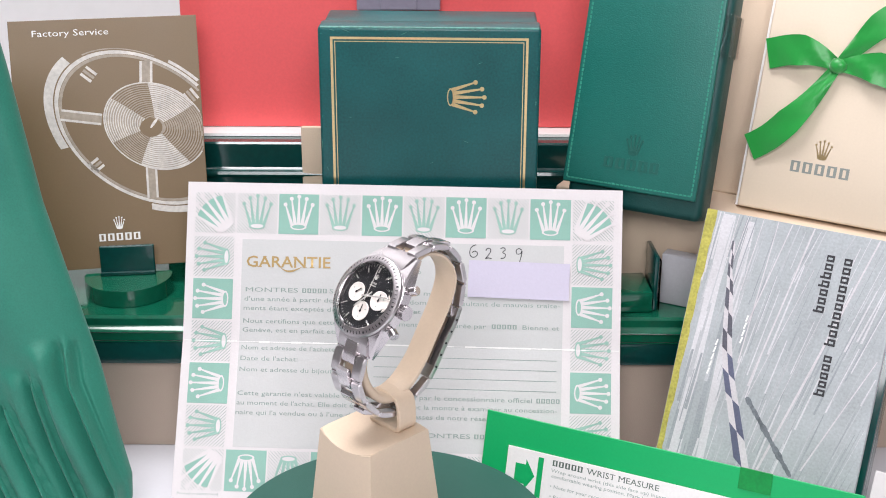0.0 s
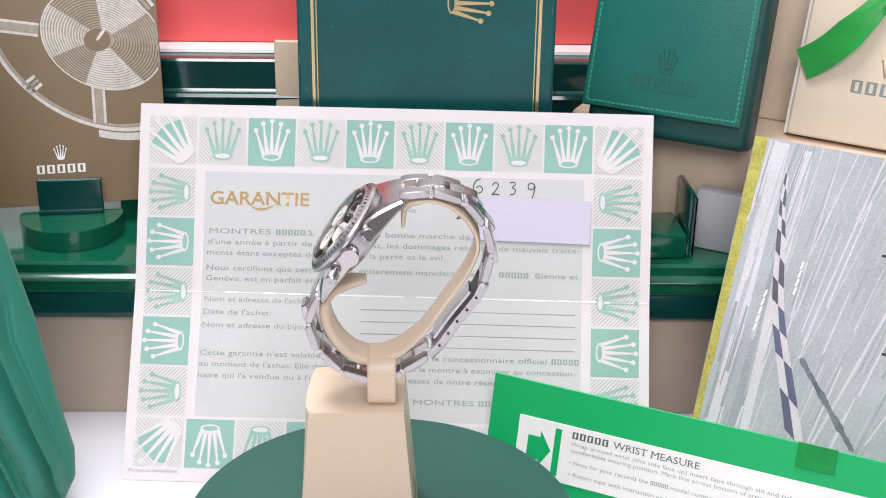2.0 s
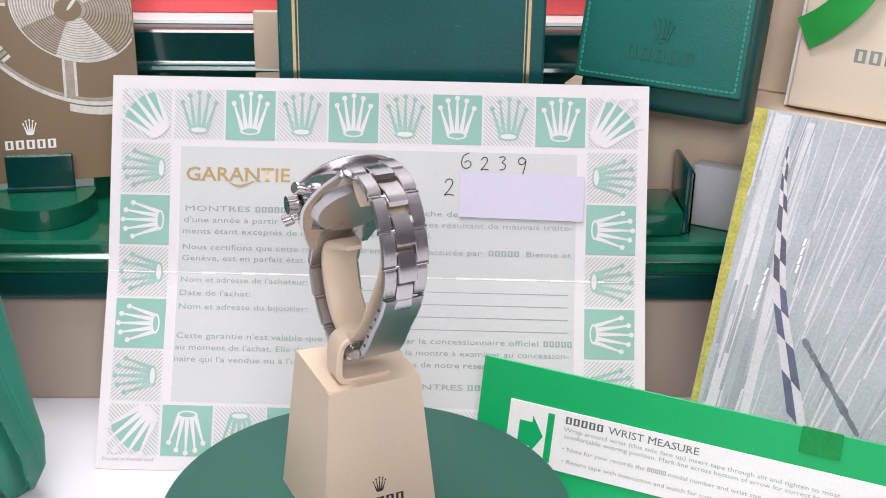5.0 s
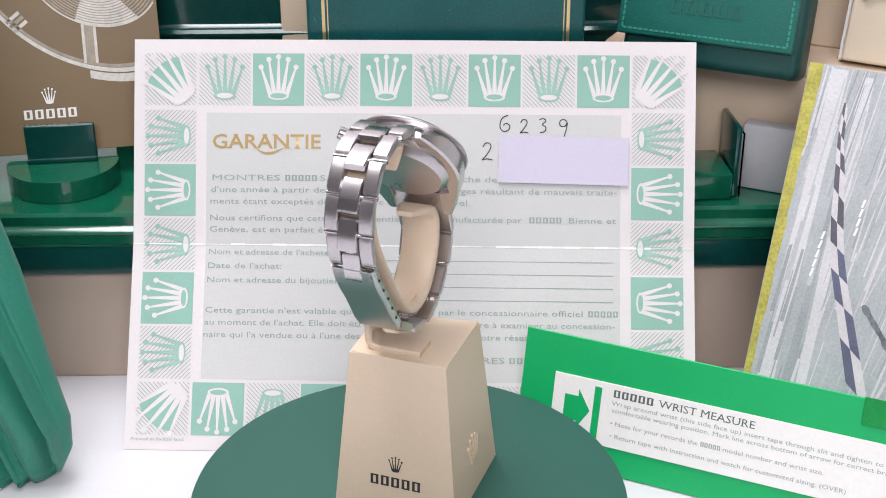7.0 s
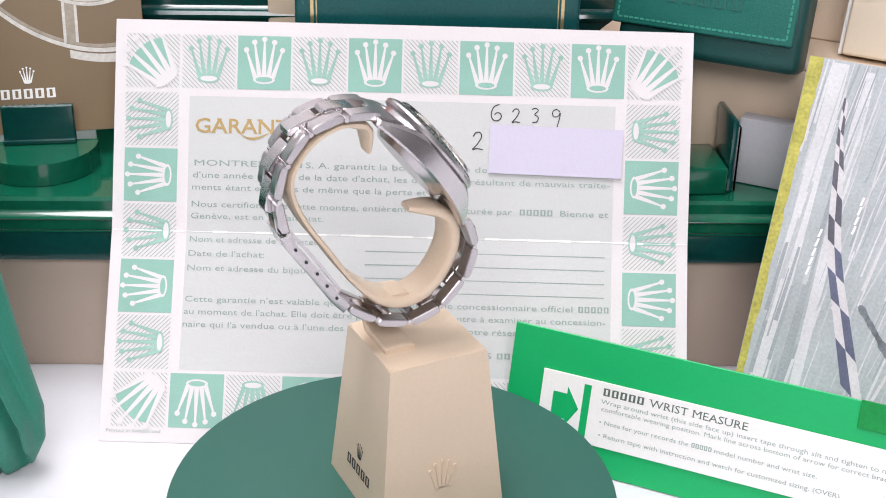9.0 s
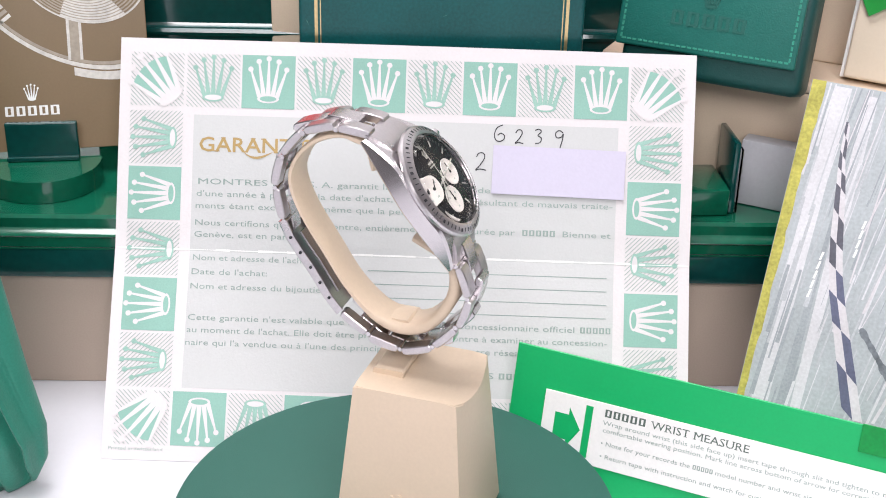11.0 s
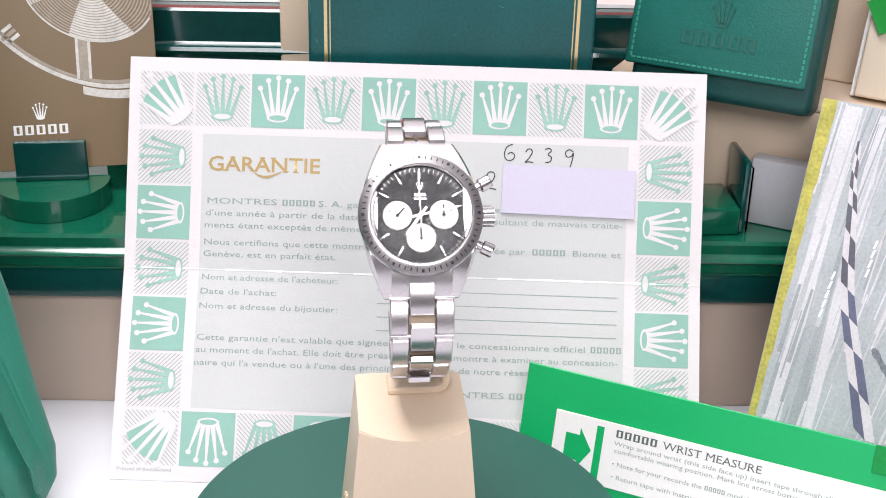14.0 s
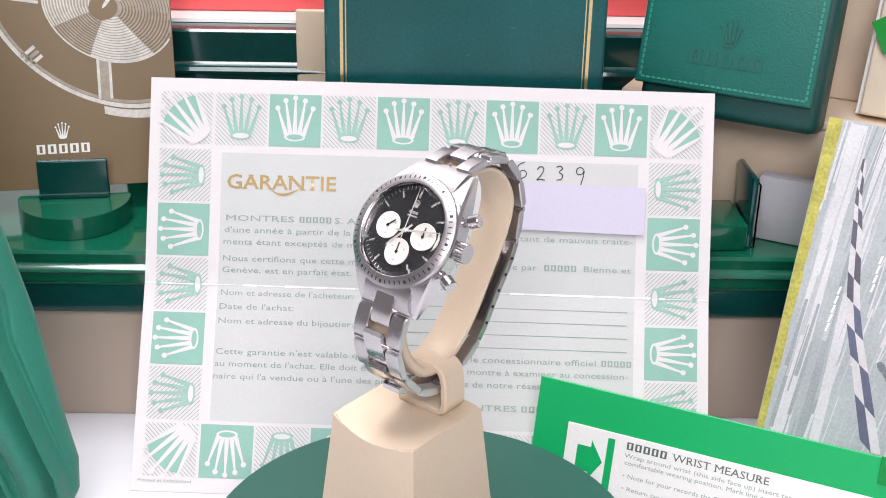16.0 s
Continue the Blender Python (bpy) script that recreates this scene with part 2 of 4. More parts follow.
def serif_feet(me, reach, thick, slack):
    """Small slabs at the ends of upright strokes: (x0, x1, y0, y1) on the baseline, at small-letter height and at capital height."""
    slabs = []
    for level, side in ((0.0, 1), (LOW, -1), (CAP, -1)):
        xs = sorted(w.co.x for w in me.vertices if abs(w.co.y - level) < slack)
        if not xs:
            continue
        run = xs[:1]
        for x in xs[1:] + [1e9]:
            if x - run[-1] > 0.13:
                if 0.03 < run[-1] - run[0] < 0.17:
                    lo, hi = sorted((level, level + side * thick))
                    slabs.append((run[0] - reach, run[-1] + reach, lo, hi))
                run = [x]
            else:
                run.append(x)
    return slabs


def glyph_top(ch):
    data = bpy.data.curves.new("probe", "FONT")
    data.body, data.size = ch, 1.0
    tmp = new("probe", data)
    bpy.context.view_layer.update()
    me = bpy.data.meshes.new_from_object(tmp)
    bpy.data.objects.remove(tmp)
    top = max(w.co.y for w in me.vertices)
    bpy.data.meshes.remove(me)
    bpy.data.curves.remove(data)
    return top


CAP, LOW = glyph_top("I"), glyph_top("x")


def lettering(name, words, u, v, width, height, material, parent, y=-EPS * 2.8, bend=None, turn=0.0, bold=0.0, label="", serif=False):
    """A line of writing from (u, v), of the given width and capital height, on the front of a sheet."""
    data = bpy.data.curves.new(name, "FONT")
    data.body, data.size, data.offset, data.resolution_u = words, 1.0, bold, 2
    tmp = new(name, data)
    bpy.context.view_layer.update()
    me = bpy.data.meshes.new_from_object(tmp)
    bpy.data.objects.remove(tmp)
    me.materials.clear()
    me.materials.append(material)
    xs = [w.co.x for w in me.vertices]
    x0, x1 = min(xs), max(xs)
    c, s = math.cos(turn), math.sin(turn)
    if serif:
        slabs = serif_feet(me, 0.065, 0.05, 0.004 + bold * 1.2)
        bm = bmesh.new()
        bm.from_mesh(me)
        for p, q, lo, hi in slabs:
            bm.faces.new([bm.verts.new((x, z, 0.0001)) for x, z in ((p, lo), (q, lo), (q, hi), (p, hi))])
        bm.to_mesh(me)
        bm.free()
    for w in me.vertices:
        lift = 5e-6 if w.co.z > 0 else 0.0
        a, b = (w.co.x - x0) / (x1 - x0) * width, w.co.y / 0.69 * height
        pu, pv = u + c * a - s * b, v + s * a + c * b
        w.co = (pu, y - lift + (bend(pu, pv) if bend else 0), pv)
    return part(name, me, None, parent, label)


def smooth_path(pts, n):
    """Evenly spaced points on a Catmull-Rom line through pts."""
    fine = []
    P = [np.array(p, float) for p in pts]
    P = [2 * P[0] - P[1]] + P + [2 * P[-1] - P[-2]]
    for i in range(1, len(P) - 2):
        for k in range(20):
            t = k / 20
            a, b, c, d = P[i - 1 : i + 3]
            fine.append(0.5 * (2 * b + (c - a) * t + (2 * a - 5 * b + 4 * c - d) * t * t + (3 * b - a - 3 * c + d) * t ** 3))
    fine.append(P[-2])
    fine = np.array(fine)
    s = np.r_[0, np.cumsum(np.linalg.norm(np.diff(fine, axis=0), axis=1))]
    out = np.linspace(0, s[-1], n)
    return np.c_[np.interp(out, s, fine[:, 0]), np.interp(out, s, fine[:, 1])], s[-1]


# ---- the setting ----
part("ground", boxes(-1.5, 1.5, -1.6, 0.45, -0.03, 0.0), M_TABLE)
tagged(bpy.data.objects["ground"], "glossy white tabletop under the whole display", "table top", kind="structure")
# South, west, east walls and ceiling are unseen additions that shape reflections.
for nm, a in (("wall_north", (-1.5, 1.5, 0.45, 0.5, -0.03, 1.7)), ("wall_south", (-1.5, 1.5, -1.65, -1.6, -0.03, 1.7)), ("wall_west", (-1.55, -1.5, -1.65, 1.05, -0.03, 1.7)), ("wall_east", (1.5, 1.55, -1.65, 1.05, -0.03, 1.7))):
    tagged(part(nm, boxes(*a), M_WALL if nm == "wall_north" else M_ROOM), "plain wall round the display table, unseen but for the north one", "wall", kind="structure")
tagged(part("ceiling", boxes(-1.55, 1.55, -1.65, 1.05, 1.7, 1.75), M_WALL), "plain white unseen ceiling closing the room over the display", "ceiling", kind="structure")

YAW = 2.9


def step_profile(bm, x0, x1, pts):
    """A moulded front: (y, z) points carried along x."""
    return prism(bm, pts, lambda y, z, d: (x0 + d, y, z), x1 - x0)


def display_step():
    st = thing("display_step", pose(0, 0.0545, 0, 0, 0, YAW), "glossy dark green lacquered two-tier display step with moulded edges", "display stand")
    z = 0.0735
    prof = [(0.25, z), (0.0012, z), (0.0, z - 0.0012), (0.0, z - 0.0048), (-0.001, z - 0.0058), (-0.0022, z - 0.0062), (-0.0028, z - 0.0071), (-0.0022, z - 0.008), (-0.001, z - 0.0084), (-0.001, z - 0.0122), (0.0, z - 0.0132), (0.0, z - 0.0138), (0.25, z - 0.0138)]
    part("lower_shelf", step_profile(bmesh.new(), -0.42, 0.42, prof), M_LACQ, st, smooth=40)
    part("fascia", boxes(-0.42, 0.42, 0.0004, 0.24, z - 0.0258, z - 0.014, 0.0008), M_LACQ2, st, "dark green fascia under the moulding", smooth=40)
    part("plinth", boxes(-0.41, 0.41, 0.004, 0.24, 0.0, z - 0.026, 0.0006), M_BEIGE2, st, "taupe plinth under the shelf")
    t = 0.1368
    y = 0.079
    prof = [(0.24, t), (y + 0.001, t), (y, t - 0.001), (y, t - 0.0135), (y - 0.001, t - 0.0145), (y - 0.003, t - 0.015), (y - 0.0036, t - 0.0165), (y - 0.003, t - 0.018), (y - 0.001, t - 0.0185), (y - 0.001, t - 0.0215), (y - 0.003, t - 0.0225), (y - 0.003, t - 0.028), (y, t - 0.03), (y, z + 0.0002), (0.24, z + 0.0002)]
    part("upper_shelf", step_profile(bmesh.new(), -0.128, 0.11, prof), M_LACQ2, st, smooth=40)
    return st


def red_box():
    st = thing("red_box", pose(0.0, 0.155, 0.137, 0, 0, YAW), "large red card box with a white lower edge behind the display", "box")
    part("white_edge", step_profile(bmesh.new(), -0.122, 0.105, [(-0.011, 0.0), (0.07, 0.0), (0.07, 0.0014), (-0.0105, 0.0014)]), M_WHITEP, st, "white base edge")
    part("clasp", boxes(-0.03, 0.013, -0.004, 0.0006, 0.0655, 0.083, 0.0006, 2), M_GREYTAB, st, "grey clasp plate")
    part("clasp", boxes(-0.018, 0.001, -0.0055, -0.0042, 0.066, 0.08, 0.0005, 2), M_GREYTAB, st)
    part("body", boxes(-0.122, 0.105, 0.0008, 0.07, 0.0016, 0.088, 0.001), M_RED, st, "red card body")
    return st


display_step()
red_box()


# ---- the guarantee sheet ----
PW, PH = 0.21, 0.153
LEAN = 29.5


def fold(u, v):
    k = 1 - abs(v - 0.0765) / 0.0765
    return 0.006 * max(0.0, k) - 0.0007 * math.cos(u * 22) * (v / PH) + 0.0006


def sheet_bend(u, v):
    return fold(u, v)


def tile_mesh(name, kind, folded=False):
    """A border tile, 19.4 mm square: solid with a pale emblem, or hatched with a green emblem; a folded one bends with the sheet's crease."""
    bm = bmesh.new()
    h = 0.0097
    if kind == "solid":
        flat(bm, rect(-h, h, -h, h), -EPS * 0.5, mi=0)
    else:
        n = 24
        for i in range(n):
            c = -2 * h + 4 * h * (i + 0.5) / n
            w = 0.00017
            p = []
            for d in (c - w, c + w):
                lo, hi = max(-h, d - h), min(h, d + h)
                p.append(((lo, d - lo), (hi, d - hi)))
            flat(bm, [p[0][0], p[0][1], p[1][1], p[1][0]], -EPS * 0.5, mi=3)
    for k, poly in enumerate(fan(0, 0.0003, 0.0178)):
        flat(bm, poly, -EPS - k * 4e-6, mi=1 if kind == "solid" else 4)
    inner = circle(0, -0.0061, 0.0031, 0.0010, n=14)
    flat(bm, inner, -EPS * 1.9, mi=2 if kind != "solid" else 0)
    if folded:
        bmesh.ops.bisect_plane(bm, geom=list(bm.verts) + list(bm.edges) + list(bm.faces), plane_co=(0, 0, 0), plane_no=(1, 0, 0))
        for v in bm.verts:
            v.co.y -= 0.0784 * abs(v.co.x)
    return mesh_of(name, bm, [M_PGREEN, M_PAPER, M_PAPER, M_PTEXT, M_PGREENL])


def guarantee_sheet():
    sh = thing("guarantee_sheet", pose(0, 0, 0.0005, -LEAN, 0, 0), "creased cream guarantee sheet with green emblem border, leaning on the step", "paper")
    bm = bmesh.new()
    nu, nv = 24, 24
    grid = [[[bm.verts.new((-PW / 2 + PW * i / nu, fold(-PW / 2 + PW * i / nu, PH * j / nv) + d, PH * j / nv)) for i in range(nu + 1)] for j in range(nv + 1)] for d in (0, 0.0003)]
    for g in grid:
        for j in range(nv):
            for i in range(nu):
                bm.faces.new((g[j][i], g[j][i + 1], g[j + 1][i + 1], g[j + 1][i]))
    a, b = grid
    rim = [(0, i) for i in range(nu)] + [(j, nu) for j in range(nv)] + [(nv, nu - i) for i in range(nu)] + [(nv - j, 0) for j in range(nv)]
    for p, q in zip(rim, rim[1:] + rim[:1]):
        bm.faces.new((a[p[0]][p[1]], a[q[0]][q[1]], b[q[0]][q[1]], b[p[0]][p[1]]))
    part("sheet", bm, M_PAPER, sh, smooth=30)
    bm = bmesh.new()
    for j in range(12):
        for i in range(12):
            u0, u1 = -0.0775 + 0.155 * i / 12, -0.0775 + 0.155 * (i + 1) / 12
            v0, v1 = 0.0262 + 0.0995 * j / 12, 0.0262 + 0.0995 * (j + 1) / 12
            flat(bm, rect(u0, u1, v0, v1), -EPS, sheet_bend)
    bmesh.ops.remove_doubles(bm, verts=bm.verts, dist=1e-6)
    part("tinted_panel", bm, M_PANEL, sh, "pale grey-green printed panel")
    # The crease's highlight, laid along the fold as thin white strips.
    bm = bmesh.new()
    rng = random.Random(3)
    for i in range(40):
        u0, u1 = -PW / 2 + 0.0004 + (PW - 0.0008) * i / 40, -PW / 2 + 0.0004 + (PW - 0.0008) * (i + 1) / 40
        k = rng.uniform(0.0001, 0.00045)
        flat(bm, rect(u0, u1, 0.0765 - k, 0.0765 + k), -EPS * 2.4, sheet_bend)
    part("fold_highlight", bm, M_WHITEP, sh, "fold line with its highlight painted white")
    solid, hatch, creased = tile_mesh("tile", "solid"), tile_mesh("tile", "hatch"), tile_mesh("tile", "hatch", True)

    def tile(me, u, v, turn):
        y0 = sheet_bend(u, v)
        tilt = math.degrees(math.atan2(sheet_bend(u, v + 0.004) - sheet_bend(u, v - 0.004), 0.008))
        side = math.degrees(math.atan2(sheet_bend(u + 0.004, v) - sheet_bend(u - 0.004, v), 0.008))
        if me is creased:
            tilt = 0.0
        part("border_tile", me, None, sh, m=pose(u, y0 - 0.00008, v, -tilt, 0, side) @ pose(0, 0, 0, 0, -turn, 0))

    p = 0.0202
    for i in range(8):
        u = -0.0707 + p * i
        tile(hatch if i % 2 == 0 else solid, u, 0.1382, 0)
        tile(solid if i % 2 == 0 else hatch, u, 0.0152, 180)
    for j in range(5):
        v = 0.117 - 0.0203 * j
        me = creased if j == 2 else hatch if j % 2 == 0 else solid
        tile(me, -0.0912, v, 90)
        tile(me, 0.0912, v, -90)
    for u, v, a in ((-0.0912, 0.1382, 40), (0.0912, 0.1382, -40), (-0.0912, 0.0152, 140), (0.0912, 0.0152, -140)):
        bm = bmesh.new()
        for k, poly in enumerate(fan(0, 0, 0.0225, radians(a))):
            flat(bm, poly, -EPS * 1.2 - k * 4e-6, mi=1)
        h = 0.0097
        for i in range(24):
            c = -2 * h + 4 * h * (i + 0.5) / 24
            pp = []
            for d in (c - 0.00017, c + 0.00017):
                lo, hi = max(-h, d - h), min(h, d + h)
                pp.append(((lo, d - lo), (hi, d - hi)))
            flat(bm, [pp[0][0], pp[0][1], pp[1][1], pp[1][0]], -EPS * 0.5, mi=2)
        c, q = math.cos(radians(a)), math.sin(radians(a))
        wedge = [(-0.0048, -0.0085)] + [(0.0145 * math.sin(t), -0.0078 + 0.0145 * math.cos(t)) for t in np.linspace(-0.6, 0.6, 9)] + [(0.0048, -0.0085)]
        flat(bm, [(c * x - q * z, q * x + c * z) for x, z in wedge], -EPS * 0.75, mi=0)
        y0 = sheet_bend(u, v)
        tilt = math.degrees(math.atan2(sheet_bend(u, v + 0.004) - sheet_bend(u, v - 0.004), 0.008))
        side = math.degrees(math.atan2(sheet_bend(u + 0.004, v) - sheet_bend(u - 0.004, v), 0.008))
        part("border_tile", mesh_of("corner_tile", bm, [M_PGREEN, M_PAPER, M_PTEXT]), None, sh, m=pose(u, y0 - 0.00012, v, -tilt, 0, side))

    T = lambda s, u, v, w, h=0.0021, m=M_PTEXT, **k: lettering("text_line", s, u, v, w, h, m, sh, bend=sheet_bend, **k)
    lettering("heading", "GARANTIE", -0.0752, 0.1125, 0.0408, 0.0052, M_PGOLD, sh, bend=sheet_bend, label="gold heading", bold=0.012, serif=True)
    swash = [(-0.0588 + 0.0105 * k / 16, 0.1127 - 0.0021 * math.sin(math.pi * (k / 16) ** 0.8), 0.00012 + 0.00032 * math.sin(math.pi * k / 16)) for k in range(17)]
    prints("heading_swash", [[(a[0], a[1] - a[2]), (c[0], c[1] - c[2]), (c[0], c[1] + c[2]), (a[0], a[1] + a[2])] for a, c in zip(swash, swash[1:])], M_PGOLD, sh, y=-EPS * 3.2, bend=sheet_bend)
    T("MONTRES", -0.0752, 0.1005, 0.0255)
    T("S. A. garantit la bonne marche de cette montre pendant", -0.0345, 0.1005, 0.1115)
    T("d'une année à partir de la date d'achat, les dommages résultant de mauvais traite-", -0.0757, 0.0961, 0.152)
    T("ments étant exceptés de même que la perte et le vol.", -0.0759, 0.0917, 0.0975)
    T("Nous certifions que cette montre, entièrement manufacturée par", -0.0759, 0.0855, 0.117)
    T("Bienne et", 0.0585, 0.0855, 0.0175)
    T("Genève, est en parfait état.", -0.0761, 0.0812, 0.0485)
    T("Nom et adresse de l'acheteur:", -0.0762, 0.0727, 0.0497)
    T("Date de l'achat:", -0.0764, 0.0675, 0.0277)
    T("Nom et adresse du bijoutier:", -0.0765, 0.0622, 0.0502)
    T("Cette garantie n'est valable que signée et datée par le concessionnaire officiel", -0.0768, 0.0508, 0.1405)
    T("au moment de l'achat. Elle doit être présentée avec la montre à examiner au concession-", -0.0769, 0.0463, 0.1525)
    T("naire qui l'a vendue ou à l'une des principales adresses de notre réseau mondial.", -0.0771, 0.0417, 0.139)
    T("MONTRES", 0.0105, 0.0332, 0.0245)
    brand(word_bars(-0.048, 0.1005, 0.0125, 0.0021) + word_bars(0.0435, 0.0855, 0.0125, 0.0021) + word_bars(0.0655, 0.0508, 0.0115, 0.0021) + word_bars(0.0365, 0.0332, 0.0135, 0.0021), M_PTEXT, sh, y=-EPS * 2.8, bend=sheet_bend)
    T("No", 0.0048, 0.1108, 0.0046)
    lettering("imprint", "Printed in Switzerland", -0.1025, 0.0034, 0.0195, 0.0012, M_PTEXT, sh, bend=sheet_bend)
    for k in range(4):
        prints("ruled_line", [rect(-0.012 + 0.0, 0.075, 0.0708 - 0.0049 * k, 0.0711 - 0.0049 * k)], M_PTEXT, sh, y=-EPS * 2.8, bend=sheet_bend)
    strokes = {"6": [(3.2, 6.2), (1.2, 5.2), (0.3, 3), (0.6, 1), (2, 0.2), (3.6, 0.9), (3.9, 2.4), (2.6, 3.2), (1.4, 2.4)], "2": [(0.4, 4.4), (1.2, 5.6), (2.6, 5.6), (3, 4.2), (1.6, 1.8), (0.2, 0.2), (1.6, 0.6), (3.6, 0.3)], "3": [(0.4, 5.4), (2, 5.9), (3, 4.9), (1.6, 3.4), (3, 2.4), (2.6, 0.6), (0.6, 0.1)], "9": [(3.2, 4.8), (1.8, 5.6), (0.5, 4.6), (0.9, 3), (2.6, 3.2), (3.3, 4.6), (3, 2.2), (2.2, -0.8)]}
    for ch, u, v, k in (("6", 0.0322, 0.1192, 1.0), ("2", 0.0398, 0.1187, 0.9), ("3", 0.0468, 0.119, 0.9), ("9", 0.0542, 0.1185, 1.0), ("2", 0.0257, 0.1085, 1.15)):
        bm = bmesh.new()
        pts, _ = smooth_path(strokes[ch], 40)
        pts = [(u + p[0] * 0.001 * k, v + p[1] * 0.001 * k) for p in pts]
        for a, c in zip(pts, pts[1:]):
            d = Vector((c[0] - a[0], c[1] - a[1])).normalized() * 0.0002
            flat(bm, [(a[0] - d.y, a[1] + d.x), (a[0] + d.y, a[1] - d.x), (c[0] + d.y, c[1] - d.x), (c[0] - d.y, c[1] + d.x)], -EPS * 2.8, sheet_bend)
        part("handwriting", bm, M_INK, sh, "handwritten ink figure")
    tilt = math.degrees(math.atan2(sheet_bend(0.055, 0.117) - sheet_bend(0.055, 0.099), 0.018))
    side = math.degrees(math.atan2(sheet_bend(0.08, 0.108) - sheet_bend(0.03, 0.108), 0.05))
    part("masking_label", boxes(-0.0241, 0.0241, -0.0004, 0.0, -0.0088, 0.0088), M_PATCH, sh, "blank lavender-white masking label", m=pose(0.0562, sheet_bend(0.0562, 0.1088) - 0.0006, 0.1088, -tilt, 1.0, side))
    return sh


guarantee_sheet()


# ---- leaning cards, booklets and boxes ----
def panel_thing(name, x, y, z, lean, yaw, label, category):
    """Origin at the foot's middle; x across, z up the face, the front at y = 0."""
    return thing(name, pose(x, y, z, -lean, 0, yaw), label, category)


def page_block(parent, w, h, d, cover, pages, name="cover"):
    part(name, boxes(-w / 2, w / 2, 0, 0.0005, 0, h, 0.00015, 1), cover, parent)
    part("pages", boxes(-w / 2 + 0.0006, w / 2 - 0.0008, 0.0006, d - 0.0006, 0.0005, h - 0.0006), pages, parent, "white page block")
    part("back_cover", boxes(-w / 2, w / 2, d - 0.0005, d, 0, h, 0.00015, 1), cover, parent)


def oval(c, a, b, turn, r=1.0, a0=0.0, a1=2 * math.pi, n=48):
    """Points of a leaning ellipse with the half axes a and b, scaled by r."""
    ct, st = math.cos(turn), math.sin(turn)
    out = []
    for i in range(n + 1):
        t = a0 + (a1 - a0) * i / n
        x, y = a * r * math.cos(t), b * r * math.sin(t)
        out.append((c[0] + ct * x - st * y, c[1] + st * x + ct * y))
    return out


def service_booklet():
    w, h = 0.0915, 0.1245
    b = panel_thing("service_booklet", -0.1445, 0.0835, 0.0842, 17, 14, "brown service booklet showing a silver balance wheel, held upright", "booklet")
    page_block(b, w, h, 0.003, M_BROWN, M_WHITEP)
    right = w / 2 - 0.0004
    wheel, lean = (0.0172, 0.0691), radians(-36.7)
    spring, lean2 = (0.0221, 0.0698), radians(-27.8)

    def band(name, c, a, bb, turn, r0, r1, a0, a1, m, y, label="", n=60):
        bm = bmesh.new()
        p, q = oval(c, a, bb, turn, r0, a0, a1, n), oval(c, a, bb, turn, r1, a0, a1, n)
        for i in range(n):
            quad = [p[i], p[i + 1], q[i + 1], q[i]]
            if max(x for x, _ in quad) < right:
                flat(bm, quad, y)
        return part(name, bm, m, b, label)

    W = (wheel, 0.0467, 0.0327, lean)
    band("wheel_rim_print", *W, 0.985, 1.03, 0, 6.2832, M_SILVERP, -EPS, "printed silver wheel rim", 120)
    band("wheel_rim_print", *W, 0.945, 0.98, 0, 6.2832, M_SILVERD, -EPS, "", 120)
    for a0, a1, r, m in ((2.95, 4.15, 1.15, M_SILVERP), (5.2, 5.95, 1.13, M_SILVERP), (1.0, 1.75, 1.09, M_SILVERP), (1.9, 2.75, 1.06, M_SILVERD)):
        band("wheel_rim_print", *W, 1.045, r, a0, a1, m, -EPS)
    # three spokes, each a pale bar with a darker middle
    for (x0, z0), (x1, z1), q in (((0.0188, 0.0905), (0.0196, 0.1025), 0.0032), ((-0.004, 0.0745), (-0.0235, 0.0777), 0.0029), ((0.0186, 0.0495), (0.0184, 0.034), 0.0028)):
        d = Vector((x1 - x0, z1 - z0)).normalized()
        for k, m, y in ((1.0, M_SILVERP, -EPS * 1.1), (0.62, M_SILVERD, -EPS * 1.3)):
            prints("spoke_print", [[(x0 - d.y * q * k, z0 + d.x * q * k), (x0 + d.y * q * k, z0 - d.x * q * k), (x1 + d.y * q * k, z1 - d.x * q * k), (x1 - d.y * q * k, z1 + d.x * q * k)]], m, b, y=y)
    # timing screws inside the rim
    for cx, cz, a in ((-0.0087, 0.0973, -0.7), (-0.0084, 0.0518, 0.65), (0.0405, 0.084, 2.2)):
        c, q = math.cos(a), math.sin(a)
        for k in range(3):
            z = [(-0.0032, -0.003 + k * 0.0022), (0.0032, -0.003 + k * 0.0022), (0.0032, -0.0016 + k * 0.0022), (-0.0032, -0.0016 + k * 0.0022)]
            prints("screw_print", [[(cx + c * x - q * t, cz + q * x + c * t) for x, t in z]], M_SILVERP if k != 1 else M_SILVERD, b)
    # hairspring: alternate bright and dull wedges of fine coils
    S = (spring, 0.0262, 0.0208, lean2)
    disc = [p for p in oval(*S, 1.0, n=60)[:-1]]
    prints("spiral_print", [[(min(x, right), z) for x, z in disc]], M_SILVERD, b, y=-EPS * 1.5)
    for a0, a1, m, fill in ((0.35, 1.0, M_BROWN, 0.3), (1.0, 2.0, M_SILVERP, 0.62), (2.0, 2.9, M_BROWN, 0.5), (2.9, 4.0, M_SILVERP, 0.4), (4.0, 4.7, M_BROWN, 0.42), (4.7, 5.75, M_SILVERP, 0.66), (5.75, 6.63, M_BROWN, 0.5)):
        for k in range(17):
            r = 0.2 + k * 0.047
            band("spiral_print", *S, r, r + 0.047 * fill, a0 + 0.004 * k, a1 + 0.004 * k, m, -EPS * 1.9, "", 14)
